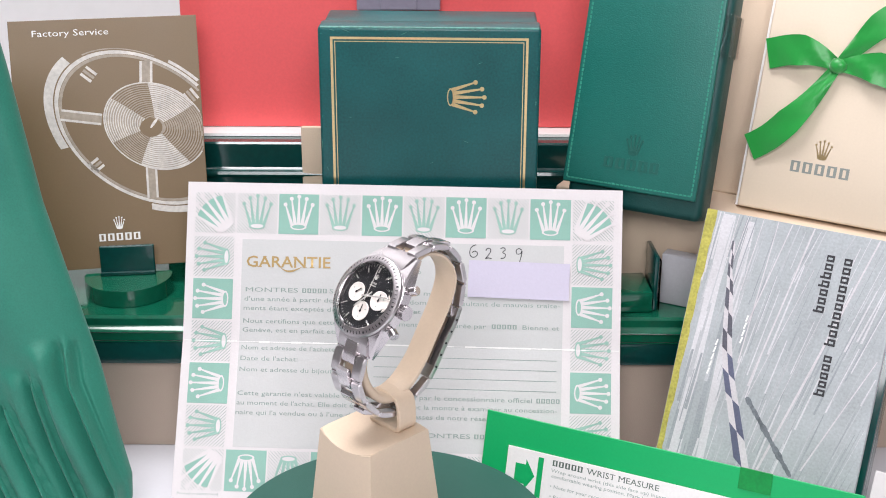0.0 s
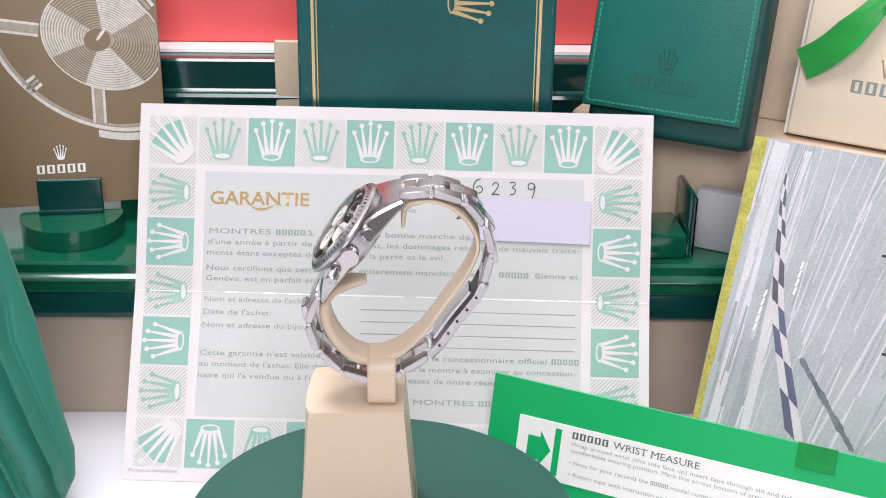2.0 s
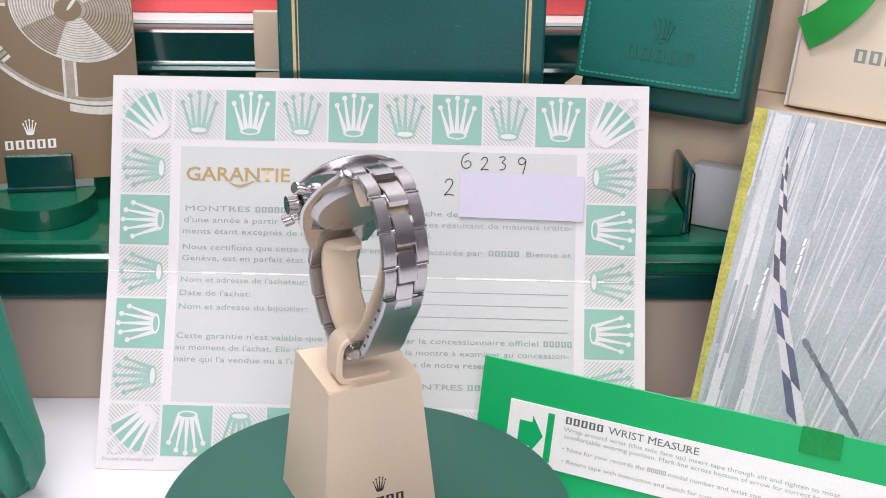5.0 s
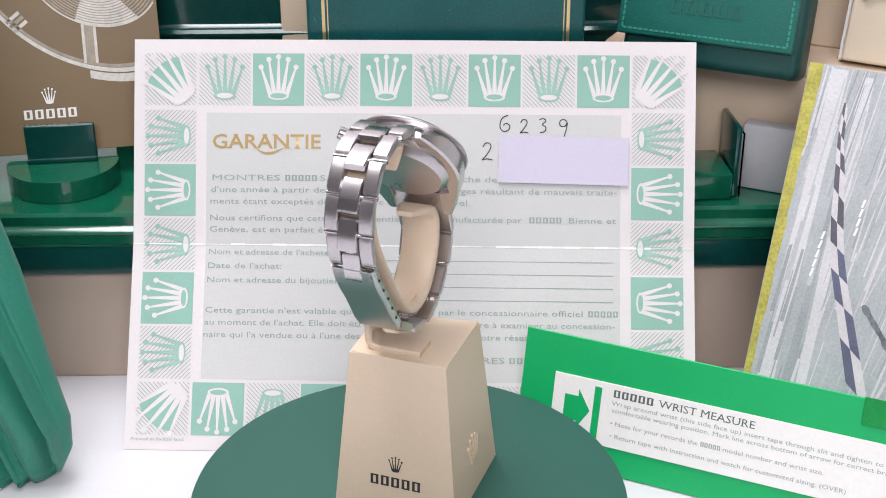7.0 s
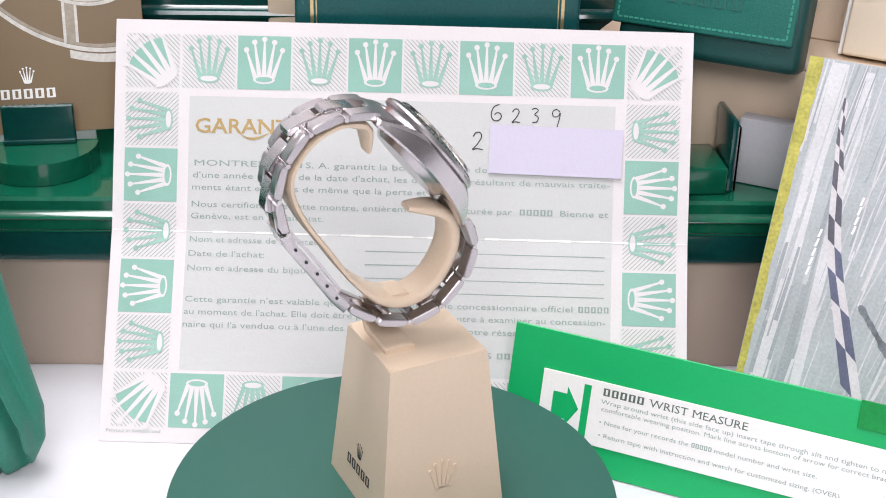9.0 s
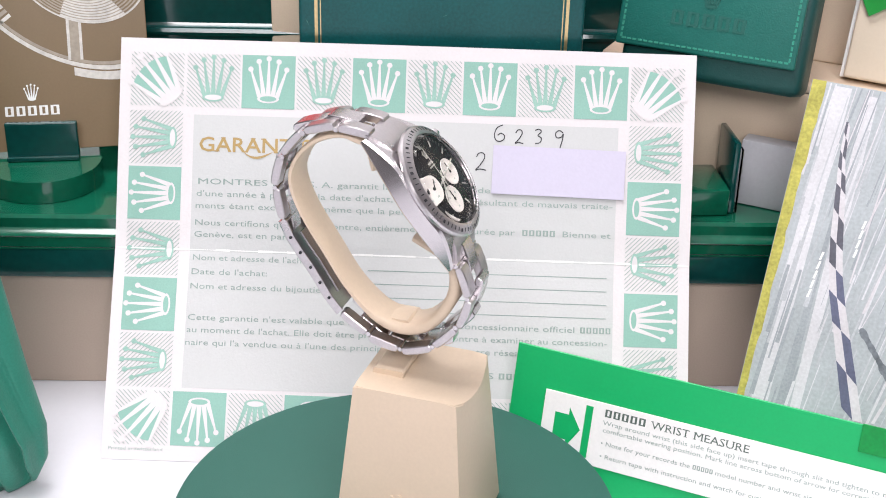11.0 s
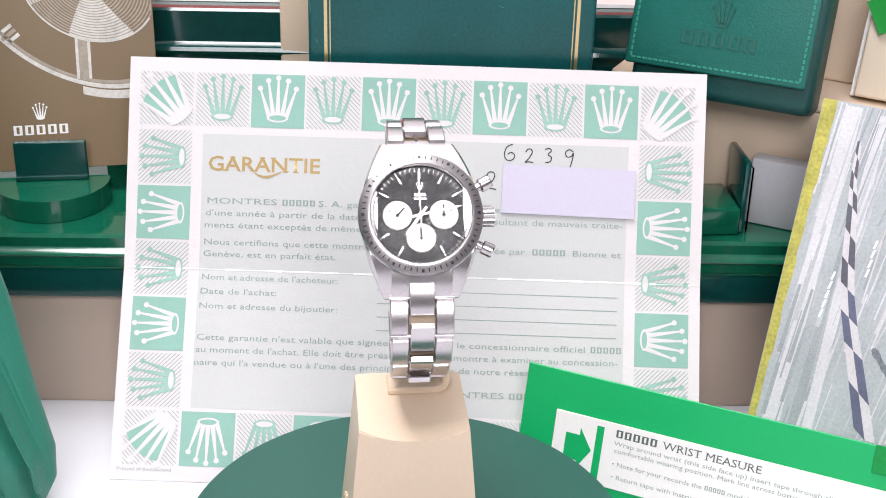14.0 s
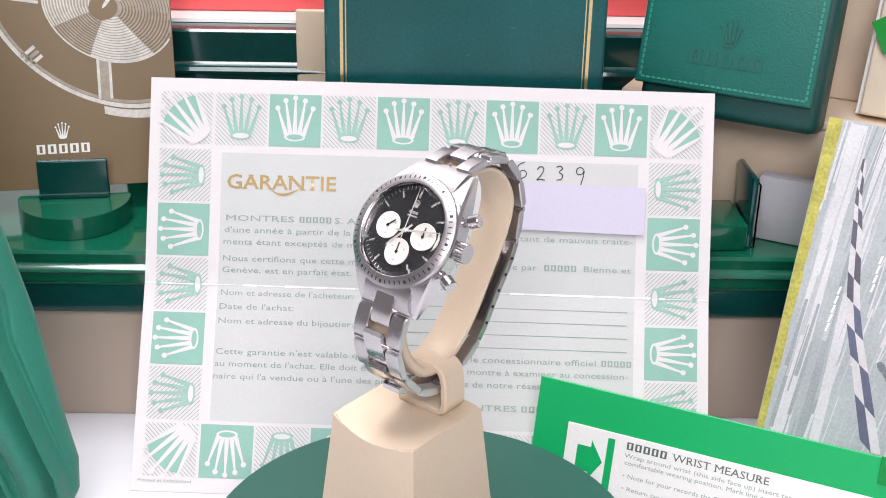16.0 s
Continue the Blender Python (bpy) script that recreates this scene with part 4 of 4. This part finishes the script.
# ---- the glove ----
def glove():
    g = thing("glove", pose(0.004, 0, 0), "soft green suede glove with raised stitched seams, standing on the table", "glove")
    edge = [(-0.165, 0.225), (-0.162, 0.211), (-0.1515, 0.152), (-0.143, 0.12), (-0.132, 0.08), (-0.126, 0.0475), (-0.121, 0.025), (-0.1215, 0.013), (-0.126, 0.004), (-0.131, 0.0008)]
    seams = (((-0.1438, 0.0897), (-0.1421, 0.0734), (-0.1345, 0.0494), (-0.1262, 0.022), (-0.1262, 0.01)), ((-0.1573, 0.0767), (-0.1556, 0.064), (-0.1516, 0.0427), (-0.1447, 0.0178), (-0.14, 0.004)), ((-0.172, 0.062), (-0.165, 0.042), (-0.157, 0.02), (-0.15, 0.003)), ((-0.186, 0.05), (-0.178, 0.03), (-0.171, 0.014), (-0.166, 0.003)))

    def relief(x, z):
        """How far the front stands out: raised seams with a groove beside each, and soft folds between."""
        out = 0.0026 * math.sin(60 * (x + 0.5 * z) + 2.0 * math.sin(22 * z)) + 0.0014 * math.sin(150 * x + 70 * z)
        for line in seams:
            zs, xs = [p[1] for p in line][::-1], [p[0] for p in line][::-1]
            if z > zs[-1] + 0.004:
                continue
            fade = min(1.0, (zs[-1] + 0.004 - z) / 0.006)
            d = x - float(np.interp(z, zs, xs))
            out += fade * (0.0022 * math.exp(-((d / 0.0013) ** 2)) - 0.0042 * math.exp(-(((d + 0.003) / 0.0018) ** 2)) - 0.0026 * math.exp(-(((d - 0.0028) / 0.0016) ** 2)) + 0.0038 * math.exp(-(((d + 0.0095) / 0.0055) ** 2)))
        return out

    n_row, n_col = 90, 280
    ex, ez = [p[0] for p in edge][::-1], [p[1] for p in edge][::-1]
    verts, faces = [], []
    for k in range(n_row):
        z = 0.0008 + (0.225 - 0.0008) * (1 - k / (n_row - 1)) ** 1.25
        x = float(np.interp(z, ez, ex))
        y0 = -0.022 * (1 - z / 0.3) + 0.004
        for j in range(n_col):
            t = 2 * math.pi * j / n_col
            c = math.cos(t)
            px = x - 0.075 + 0.075 * abs(c) ** 0.8 * (1 if c > 0 else -1)
            py = y0 + 0.013 * math.sin(t)
            if math.sin(t) < 0:
                py -= relief(px, z) * min(1.0, -math.sin(t) * 2.5)
            verts.append((px, py, z))
    for k in range(n_row - 1):
        for j in range(n_col):
            a, b = k * n_col + j, k * n_col + (j + 1) % n_col
            faces.append((a, b, b + n_col, a + n_col))
    faces += [tuple(range(n_col)), tuple(range((n_row - 1) * n_col, n_row * n_col))[::-1]]
    me = bpy.data.meshes.new("shell")
    me.from_pydata(verts, [], faces)
    me.materials.append(M_GLOVE)
    bm = bmesh.new()
    bm.from_mesh(me)
    part("shell", bm, M_GLOVE, g, smooth=75)
    def front(px, z):
        """The front of the shell at (px, z)."""
        x = float(np.interp(z, ez, ex))
        c = min(1.0, max(-1.0, (px - x + 0.075) / 0.075))
        c = abs(c) ** 1.25
        sn = math.sqrt(max(0.0, 1 - c * c))
        return -0.022 * (1 - z / 0.3) + 0.004 - 0.013 * sn - relief(px, z) * min(1.0, sn * 2.5)

    for pts in seams:
        path = []
        for i in range(60):
            z = pts[0][1] + (pts[-1][1] - pts[0][1]) * i / 59
            x = float(np.interp(z, [p[1] for p in pts][::-1], [p[0] for p in pts][::-1]))
            k = min(1.0, 0.3 + i / 8)
            path.append(((x, front(x, z), z), (k, 0, 0), (0, -k, 0)))
        part("welted_seam", sweep(bmesh.new(), path, [(-0.0011, -0.001), (-0.0008, 0.0003), (0, 0.0008), (0.0008, 0.0003), (0.0011, -0.001)]), M_GLOVE, g, "raised welted seam", smooth=60)
    return g


glove()

# ---- turntable, stand and watch ----
AXIS = (0.0044, -0.063)
DISC_R, DISC_Z = 0.0685, 0.030
turntable = thing("turntable", pose(AXIS[0], AXIS[1], 0), "round turntable with a dark green felt top", "turntable")
part("platter", lathe([(0, 0.02), (DISC_R - 0.0015, 0.02), (DISC_R, 0.0215), (DISC_R, DISC_Z - 0.0012), (DISC_R - 0.0004, DISC_Z - 0.0003), (DISC_R - 0.0012, DISC_Z), (0, DISC_Z)], 96), M_DISC, turntable, smooth=40)
part("foot", lathe([(0, 0.0002), (0.05, 0.0002), (0.052, 0.002), (0.052, 0.0198), (0, 0.0198)], 64), M_LACQ2, turntable, "black-green round foot", smooth=40)


def watch_stand():
    s = thing("watch_stand", pose(AXIS[0], AXIS[1], 0), "cream moulded watch stand with a tapered block and open cuff", "watch stand")
    oy = -0.0076
    z0, z1 = DISC_Z + 0.0002, 0.082
    bm = bmesh.new()
    n = 7
    lo, hi = [], []
    a0, a1 = 0.0198, 0.0152
    cor = [(-1, -1), (1, -1), (1, 1), (-1, 1)]
    for k in range(4):
        p, q = cor[k], cor[(k + 1) % 4]
        for i in range(n):
            t = i / n
            u, v = p[0] + (q[0] - p[0]) * t, p[1] + (q[1] - p[1]) * t
            dip = 0.0028 * (1 - u * u) * (v < 0) * abs(v)
            lo.append(bm.verts.new((u * a0, oy + v * a0, z0)))
            hi.append(bm.verts.new((u * a1, oy + v * a1 - (0.002 * (1 - u * u) if v < -0.99 else 0), z1 - dip)))
    for i in range(4 * n):
        j = (i + 1) % (4 * n)
        bm.faces.new((lo[i], lo[j], hi[j], hi[i]))
    bm.faces.new(lo[::-1])
    top = bm.faces.new(hi)
    bmesh.ops.bevel(bm, geom=list(top.edges), offset=0.0005, segments=2, affect="EDGES")
    part("block", bm, M_CREAM, s, smooth=25)
    # printed mark on the back face, embossed mark on the side
    slope = (a0 - a1) / (z1 - z0)
    tilt = math.degrees(math.atan(slope))
    back = pose(0, oy + a0, z0, 0, 0, 180) @ pose(0, 0, 0, -tilt, 0, 0)
    bm = bmesh.new()
    for poly in fan(0, 0.0165, 0.0056):
        flat(bm, poly, -EPS)
    part("printed_mark", bm, M_INK, s, "small black printed mark", m=back)
    brand(word_bars(-0.0085, 0.0087, 0.017, 0.0034), M_INK, s, m=back)
    bm = bmesh.new()
    for poly in fan(0, 0.0145, 0.011):
        prism(bm, poly, lambda u, v, d: (u, -d, v), 0.0006)
    part("embossed_mark", bm, M_CREAM, s, m=pose(-a0, oy, z0, 0, 0, -90) @ pose(0, 0, 0, -tilt, 0, 0))
    # bracket: a foot on the block, a post beside the bracelet and an arm under the cuff
    prof = smooth_path([(-0.0062, z1 + 0.0006), (0.004, z1 + 0.0006), (0.0084, z1 + 0.0008), (0.0102, z1 + 0.0026), (0.0103, z1 + 0.0075), (0.0098, z1 + 0.0115), (0.0082, 0.0962), (0.0035, 0.0972), (-0.002, 0.0972)], 44)[0]
    path = []
    for i, p in enumerate(prof):
        d = prof[min(i + 1, 43)] - prof[max(i - 1, 0)]
        d /= np.linalg.norm(d)
        path.append(((p[0], 0.0004, p[1]), (0, 1, 0), (-d[1], 0, d[0])))
    w, t = 0.0046, 0.0011
    part("bracket", sweep(bmesh.new(), path, [(-w, -t * 0.5), (-w * 0.88, -t), (w * 0.88, -t), (w, -t * 0.5), (w, t * 0.5), (w * 0.88, t), (-w * 0.88, t), (-w, t * 0.5)]), M_CREAM, s, "bent cream bracket carrying the cuff", smooth=40)
    return s


LOOP = (0.0069, 0.1263)
SEAT = 0.0016
BRACELET = [(-1.34, 27.7), (9.02, 28.6), (19.49, 25.1), (26.3, 15), (27.17, 5.7), (24.1, -5.3), (16.9, -15.8), (10.37, -25.8), (3.94, -30.8), (-2.3, -34.3), (-8.06, -35.4), (-13.92, -35.1), (-19.1, -32.5), (-23.9, -28.1), (-27.26, -23.3), (-28.9, -18.3), (-28.7, -12.3), (-25.63, -6)]


def cuff(parent):
    inner = [(0.29, 15.7), (0.58, 21), (1.54, 24), (5.76, 25.6), (10.08, 25.6), (15.84, 23.2), (20.64, 18.6), (23.42, 12.6), (22.85, 6.8), (19.39, -0.8), (13.54, -9.8), (7.3, -19.3), (0.96, -26), (-2.88, -28.6), (-8.74, -30.4), (-15.55, -28.8), (-21.12, -23.2), (-24.29, -16), (-24.29, -9.3), (-21.6, -5.5), (-16.22, -3.8), (-11.33, -2.9)]
    pts, _ = smooth_path(inner, 60)
    path = []
    for i, p in enumerate(pts):
        d = pts[min(i + 1, 59)] - pts[max(i - 1, 0)]
        d /= np.linalg.norm(d)
        k = min(1, math.sqrt(min(i, 59 - i) / 6 + 0.2))
        thin = 0.8 if i < 6 else 0.55 if i < 32 else min(1.05, 0.55 + (i - 32) / 12)
        path.append(((SEAT, LOOP[0] + p[0] / 1000, LOOP[1] + p[1] / 1000), (k, 0, 0), (0, -d[1] * k * thin, d[0] * k * thin)))
    w, t = 0.0057, 0.0015
    sec = [(-w, -t * 0.5), (-w * 0.85, -t), (w * 0.85, -t), (w, -t * 0.5), (w, t * 0.5), (w * 0.85, t), (-w * 0.85, t), (-w, t * 0.5)]
    part("cuff", sweep(bmesh.new(), path, sec), M_CREAM, parent, "open cream cuff inside the bracelet", smooth=50)


def link_row(parent, y, z, ang, length, width):
    """One bracelet row: a raised centre piece half a pitch on, and two outer pieces with rounded backs and an open gap between rows."""
    m = Matrix.Translation((0, LOOP[0] + y / 1000, LOOP[1] + z / 1000)) @ Matrix.Rotation(ang, 4, "X")
    t = 0.0012
    cw = width * 0.2

    def piece(x0, x1, half, lift):
        prof = [(-half + 0.0005, -t), (half - 0.0005, -t), (half + 0.0001, -t * 0.4), (half - 0.0003, t * 0.62 + lift), (half - 0.0012, t * 0.95 + lift), (0, t * 1.12 + lift), (-half + 0.0012, t * 0.95 + lift), (-half + 0.0003, t * 0.62 + lift), (-half - 0.0001, -t * 0.4)]
        bm = prism(bmesh.new(), prof, lambda u, v, d: (x0 + d, u, v), x1 - x0)
        bmesh.ops.recalc_face_normals(bm, faces=bm.faces)
        side = [e for e in bm.edges if abs(e.verts[0].co.x - e.verts[1].co.x) < 1e-7]
        bmesh.ops.bevel(bm, geom=side, offset=0.00028, segments=1, affect="EDGES")
        return bm

    part("link", piece(-cw, cw, length * 0.462, 0.00012), M_POLISH, parent, m=m @ Matrix.Translation((0, length * 0.5, 0)), smooth=32)
    for sgn in (-1, 1):
        a, b = sorted((sgn * (cw + 0.0002), sgn * width / 2))
        part("link", piece(a, b, length * 0.45, 0.0), M_STEEL, parent, m=m, smooth=32)
    part("pin", lathe([(0, -width / 2 - 0.0001), (0.0007, -width / 2 - 0.0001), (0.0007, width / 2 + 0.0001), (0, width / 2 + 0.0001)], 10), M_POLISH, parent, m=m @ Matrix.Translation((0, length * 0.5, -0.0006)) @ Matrix.Rotation(math.pi / 2, 4, "Y"), smooth=40)


def wristwatch():
    wt = thing("wristwatch", pose(AXIS[0], AXIS[1], 0), "steel chronograph wristwatch, black dial with three silver subdials", "wristwatch")
    # bracelet: links along the loop, a folding clasp on the far lower side
    n = 14
    pts, total = smooth_path(BRACELET, 2 * n + 1)
    L = total / n / 1000
    br = part("bracelet", lathe([(0, 0), (0.0004, 0), (0.0004, 0.001), (0, 0.001)], 8), M_POLISH, wt, "riveted steel bracelet", m=pose(0, LOOP[0] - 0.0004, LOOP[1] + 0.031))
    br.matrix_basis = Matrix.Identity(4)
    for v in br.data.vertices:
        v.co += Vector((0, LOOP[0] + 0.001, LOOP[1] + 0.0275))
    for i in range(n):
        p = pts[2 * i + 1]
        d = pts[2 * i + 2] - pts[2 * i]
        ang = math.atan2(d[1], d[0])
        f = i / (n - 1)
        width = 0.0118 + 0.0044 * (abs(f - 0.42) / 0.5)
        if 5 <= i <= 7:
            continue
        link_row(br, p[0], p[1], ang, L, width)
    # clasp
    cl_a, cl_b = 10, 16
    path = []
    for k in range(cl_a, cl_b + 1):
        d = pts[k + 1] - pts[k - 1]
        d /= np.linalg.norm(d)
        p = pts[k]
        path.append(((0, LOOP[0] + p[0] / 1000, LOOP[1] + p[1] / 1000), (1, 0, 0), (0, -d[1], d[0])))
    w = 0.0062
    cl = part("clasp", sweep(bmesh.new(), path, [(-w, -0.001), (-w, 0.0012), (-w * 0.92, 0.0019), (w * 0.92, 0.0019), (w, 0.0012), (w, -0.001), (w * 0.9, -0.001), (w * 0.9, 0.0012), (-w * 0.9, 0.0012), (-w * 0.9, -0.001)][::-1]), M_STEEL, br, "folding steel clasp", smooth=40)
    for s in (-1, 1):
        for k in range(cl_a + 1, cl_b, 1):
            o = path[k - cl_a][0]
            part("clasp_hole", lathe([(0, -0.0002), (0.00045, -0.0002), (0.00045, 0.0002), (0, 0.0002)], 10), M_INK, br, m=Matrix.Translation((s * (w + 0.0001), o[1], o[2])) @ Matrix.Rotation(math.pi / 2, 4, "Y"))
    inner = [((0, o[1] * 1 - w2[1] * 0.0022, o[2] - w2[2] * 0.0022), s, w2) for o, s, w2 in path[1:-1]]
    part("clasp_blade", sweep(bmesh.new(), inner, [(-0.004, -0.0004), (-0.004, 0.0004), (0.004, 0.0004), (0.004, -0.0004)]), M_POLISH, br, smooth=40)
    # head: local x across, y towards six o'clock negative, z out of the dial
    c, lean = (-0.0118, 0.1414), radians(37.0)
    up = (math.sin(lean), math.cos(lean))
    head_m = Matrix(((1, 0, 0, 0), (0, up[0], -up[1], c[0]), (0, up[1], up[0], c[1]), (0, 0, 0, 1)))
    hd = part("case", lathe([(0, -0.0105), (0.0125, -0.0105), (0.0135, -0.0095), (0.0145, -0.008), (0.0158, -0.0076), (0.0168, -0.0068), (0.0168, -0.0022), (0.0166, -0.0015), (0.0150, -0.0012), (0.0150, -0.0035), (0, -0.0035)], 72), M_STEEL, wt, "brushed steel case", m=head_m @ Matrix.Scale(0.89, 4), smooth=35)
    # flanks that run from lug to lug, bowed outwards and turned down at both tips
    for sx in (-1, 1):
        ys = np.linspace(-0.0236, 0.0236, 41)
        bm = bmesh.new()
        rows = []
        for y in ys:
            k = abs(y) / 0.0236
            xo = 0.0178 - 0.0066 * k ** 1.7
            xi = 0.0086 if abs(y) > 0.0125 else 0.0125
            top = -0.0016 - 0.0066 * max(0.0, k - 0.42) ** 1.5 / 0.44
            bot = -0.0082 - 0.0022 * k ** 2.2
            bot = min(bot, top - 0.0009)
            rows.append([bm.verts.new((sx * x, y, z)) for x, z in ((xi, bot), (xo - 0.0007, bot), (xo, bot + 0.0007), (xo, top - 0.0008), (xo - 0.0008, top), (xi, top))])
        for a, b in zip(rows, rows[1:]):
            for q in range(6):
                bm.faces.new((a[q], a[(q + 1) % 6], b[(q + 1) % 6], b[q]))
        bm.faces.new(rows[0])
        bm.faces.new(rows[-1][::-1])
        part("case_flank", bm, M_POLISH, hd, "polished case side with two lugs", smooth=28)
    for sy in (-1, 1):
        bm = bmesh.new()
        prof = [(0.0155, -0.0035), (0.0185, -0.0042), (0.0228, -0.0066), (0.0246, -0.0085), (0.0228, -0.0098), (0.016, -0.007)]
        prism(bm, prof, lambda u, v, d: (-0.009 + d, sy * u, v), 0.018)
        part("end_link", bm, M_STEEL, hd, smooth=40)
    bz = part("bezel", lathe([(0.0148, -0.0016), (0.0184, -0.0016), (0.0186, -0.0008), (0.0183, 0.0), (0.0160, 0.0012), (0.0152, 0.0013), (0.0148, 0.0008)], 96), M_STEEL, hd, "steel tachymeter bezel", smooth=30)
    for k in range(60):
        a = 2 * math.pi * k / 60
        r, z = 0.0172, 0.00062
        bm = boxes(-0.00016, 0.00016, -0.0009 if k % 5 else -0.0012, 0.0003, -0.00005, 0.00006) if k % 5 else boxes(-0.0004, 0.0004, -0.0006, 0.0004, -0.00005, 0.00006)
        part("bezel_mark", bm, M_INK, bz, m=Matrix.Rotation(a, 4, "Z") @ Matrix.Translation((0, r, z)) @ Matrix.Rotation(radians(-27), 4, "X"))
    dial = part("dial", lathe([(0, -0.0034), (0.0150, -0.0034), (0.0150, -0.0030), (0.0146, -0.0026), (0, -0.0026)], 72), M_DIAL, hd, "black dial", smooth=30)
    zt = -0.00255
    for k in range(60):
        a = 2 * math.pi * k / 60
        bm = boxes(-0.00009, 0.00009, 0.0131, 0.0140, zt, zt + 0.0001)
        part("minute_mark", bm, M_LUME, dial, m=Matrix.Rotation(a, 4, "Z"))
    for k in range(12):
        if k in (3, 6, 9):
            continue
        a = -2 * math.pi * k / 12
        bm = boxes(-0.00024, 0.00024, 0.0108, 0.0129, zt, zt + 0.0004)
        part("hour_marker", bm, M_LUME, dial, m=Matrix.Rotation(a, 4, "Z"))
    for cx, cy, ha in ((-0.0068, 0.0, -0.75), (0.0068, 0.0, 0.0), (0.0, -0.0068, 0.05)):
        m = Matrix.Translation((cx, cy, 0))
        sub = part("subdial", lathe([(0, zt + 0.0002), (0.0037, zt + 0.0002), (0.0041, zt + 0.0004), (0.0043, zt + 0.0003), (0.0043, zt), (0, zt)], 40), M_SUB, dial, "silver subdial", m=m, smooth=30)
        bm = bmesh.new()
        box(bm, -0.0002, 0.0002, -0.0006, 0.0030, zt + 0.0004, zt + 0.0006)
        bmesh.ops.create_cone(bm, cap_ends=True, segments=14, radius1=0.0005, radius2=0.0005, depth=0.0003, matrix=Matrix.Translation((0, 0, zt + 0.0005)))
        part("subdial_hand", bm, M_DIAL, sub, m=Matrix.Rotation(ha, 4, "Z"))
        for k in range(3):
            a = radians(90 + 120 * k + 60)
            part("subdial_mark", boxes(-0.0004, 0.0004, -0.0003, 0.0003, zt + 0.0002, zt + 0.00026), M_GREYINK, sub, m=Matrix.Translation((0.0026 * math.cos(a), 0.0026 * math.sin(a), 0)))
    bm = bmesh.new()
    for poly in fan(0, 0.0088, 0.0026) + sum(word_bars(-0.0017, 0.0057, 0.0034, 0.0008), []) + [rect(-0.0018, 0.0018, 0.0047, 0.0052)]:
        prism(bm, poly, lambda u, v, d: (u, v, zt + d), 0.00012)
    part("dial_mark", bm, M_LUME, dial)
    for nm, a, ln, wd, zz in (("hour_hand", radians(143), 0.0078, 0.00036, 0.0007), ("minute_hand", radians(-78), 0.0125, 0.00032, 0.0010), ("chronograph_hand", radians(2), 0.0138, 0.00015, 0.0013)):
        bm = bmesh.new()
        prism(bm, [(-wd, -0.003), (wd, -0.003), (wd, ln * 0.8), (0, ln), (-wd, ln * 0.8)], lambda u, v, d: (u, v, zt + zz + d), 0.0001)
        bmesh.ops.create_cone(bm, cap_ends=True, segments=14, radius1=0.0007, radius2=0.0007, depth=0.0003, matrix=Matrix.Translation((0, 0, zt + zz)))
        part(nm, bm, M_LUME, dial, m=Matrix.Rotation(a, 4, "Z"))
    cr = part("crystal", lathe([(0.0149, 0.0), (0.0149, 0.0018), (0.0143, 0.0025), (0.0120, 0.0028), (0.0, 0.0031), (0.0, 0.0024), (0.0118, 0.0021), (0.0139, 0.0016), (0.0141, 0.0)], 64), M_CRYSTAL, hd, "domed clear crystal", smooth=50)
    cr.visible_shadow = False
    # crown and pushers on the side
    knurl = bmesh.new()
    nn = 24
    pts2 = [((0.003 + (0.00018 if k % 2 else 0)) * math.cos(2 * math.pi * k / (2 * nn)), (0.003 + (0.00018 if k % 2 else 0)) * math.sin(2 * math.pi * k / (2 * nn))) for k in range(2 * nn)]
    prism(knurl, pts2, lambda u, v, d: (0.0186 + d, u, v - 0.0045), 0.0034)
    part("crown", knurl, M_POLISH, hd, "fluted winding crown", smooth=20)
    for a in (27, -27):
        prof = [(0, 0.0175), (0.0013, 0.0175), (0.0013, 0.0203), (0.0018, 0.0203), (0.0021, 0.0207), (0.0021, 0.0236), (0.0018, 0.024), (0, 0.024)]
        part("pusher", lathe(prof, 28), M_POLISH, hd, "pump pusher", m=Matrix.Rotation(radians(a), 4, "Z") @ Matrix.Translation((0, 0, -0.0045)) @ Matrix.Rotation(math.pi / 2, 4, "Y"), smooth=35)
    return wt


stand = watch_stand()
cuff(stand)
watch = wristwatch()

TURN, FRONT = -22.146, 14.318


def motions():
    """The platter, the stand on it and the watch turn together, once in about sixteen seconds."""
    for ob, front in ((turntable, FRONT), (stand, FRONT), (watch, FRONT)):
        turns = [(k * 0.5, pose(AXIS[0], AXIS[1], 0, 0, 0, TURN * (k * 0.5 - front))) for k in range(33)]
        walk(ob, [(t, m @ pose(SEAT, 0, 0)) for t, m in turns] if ob is watch else turns)


motions()
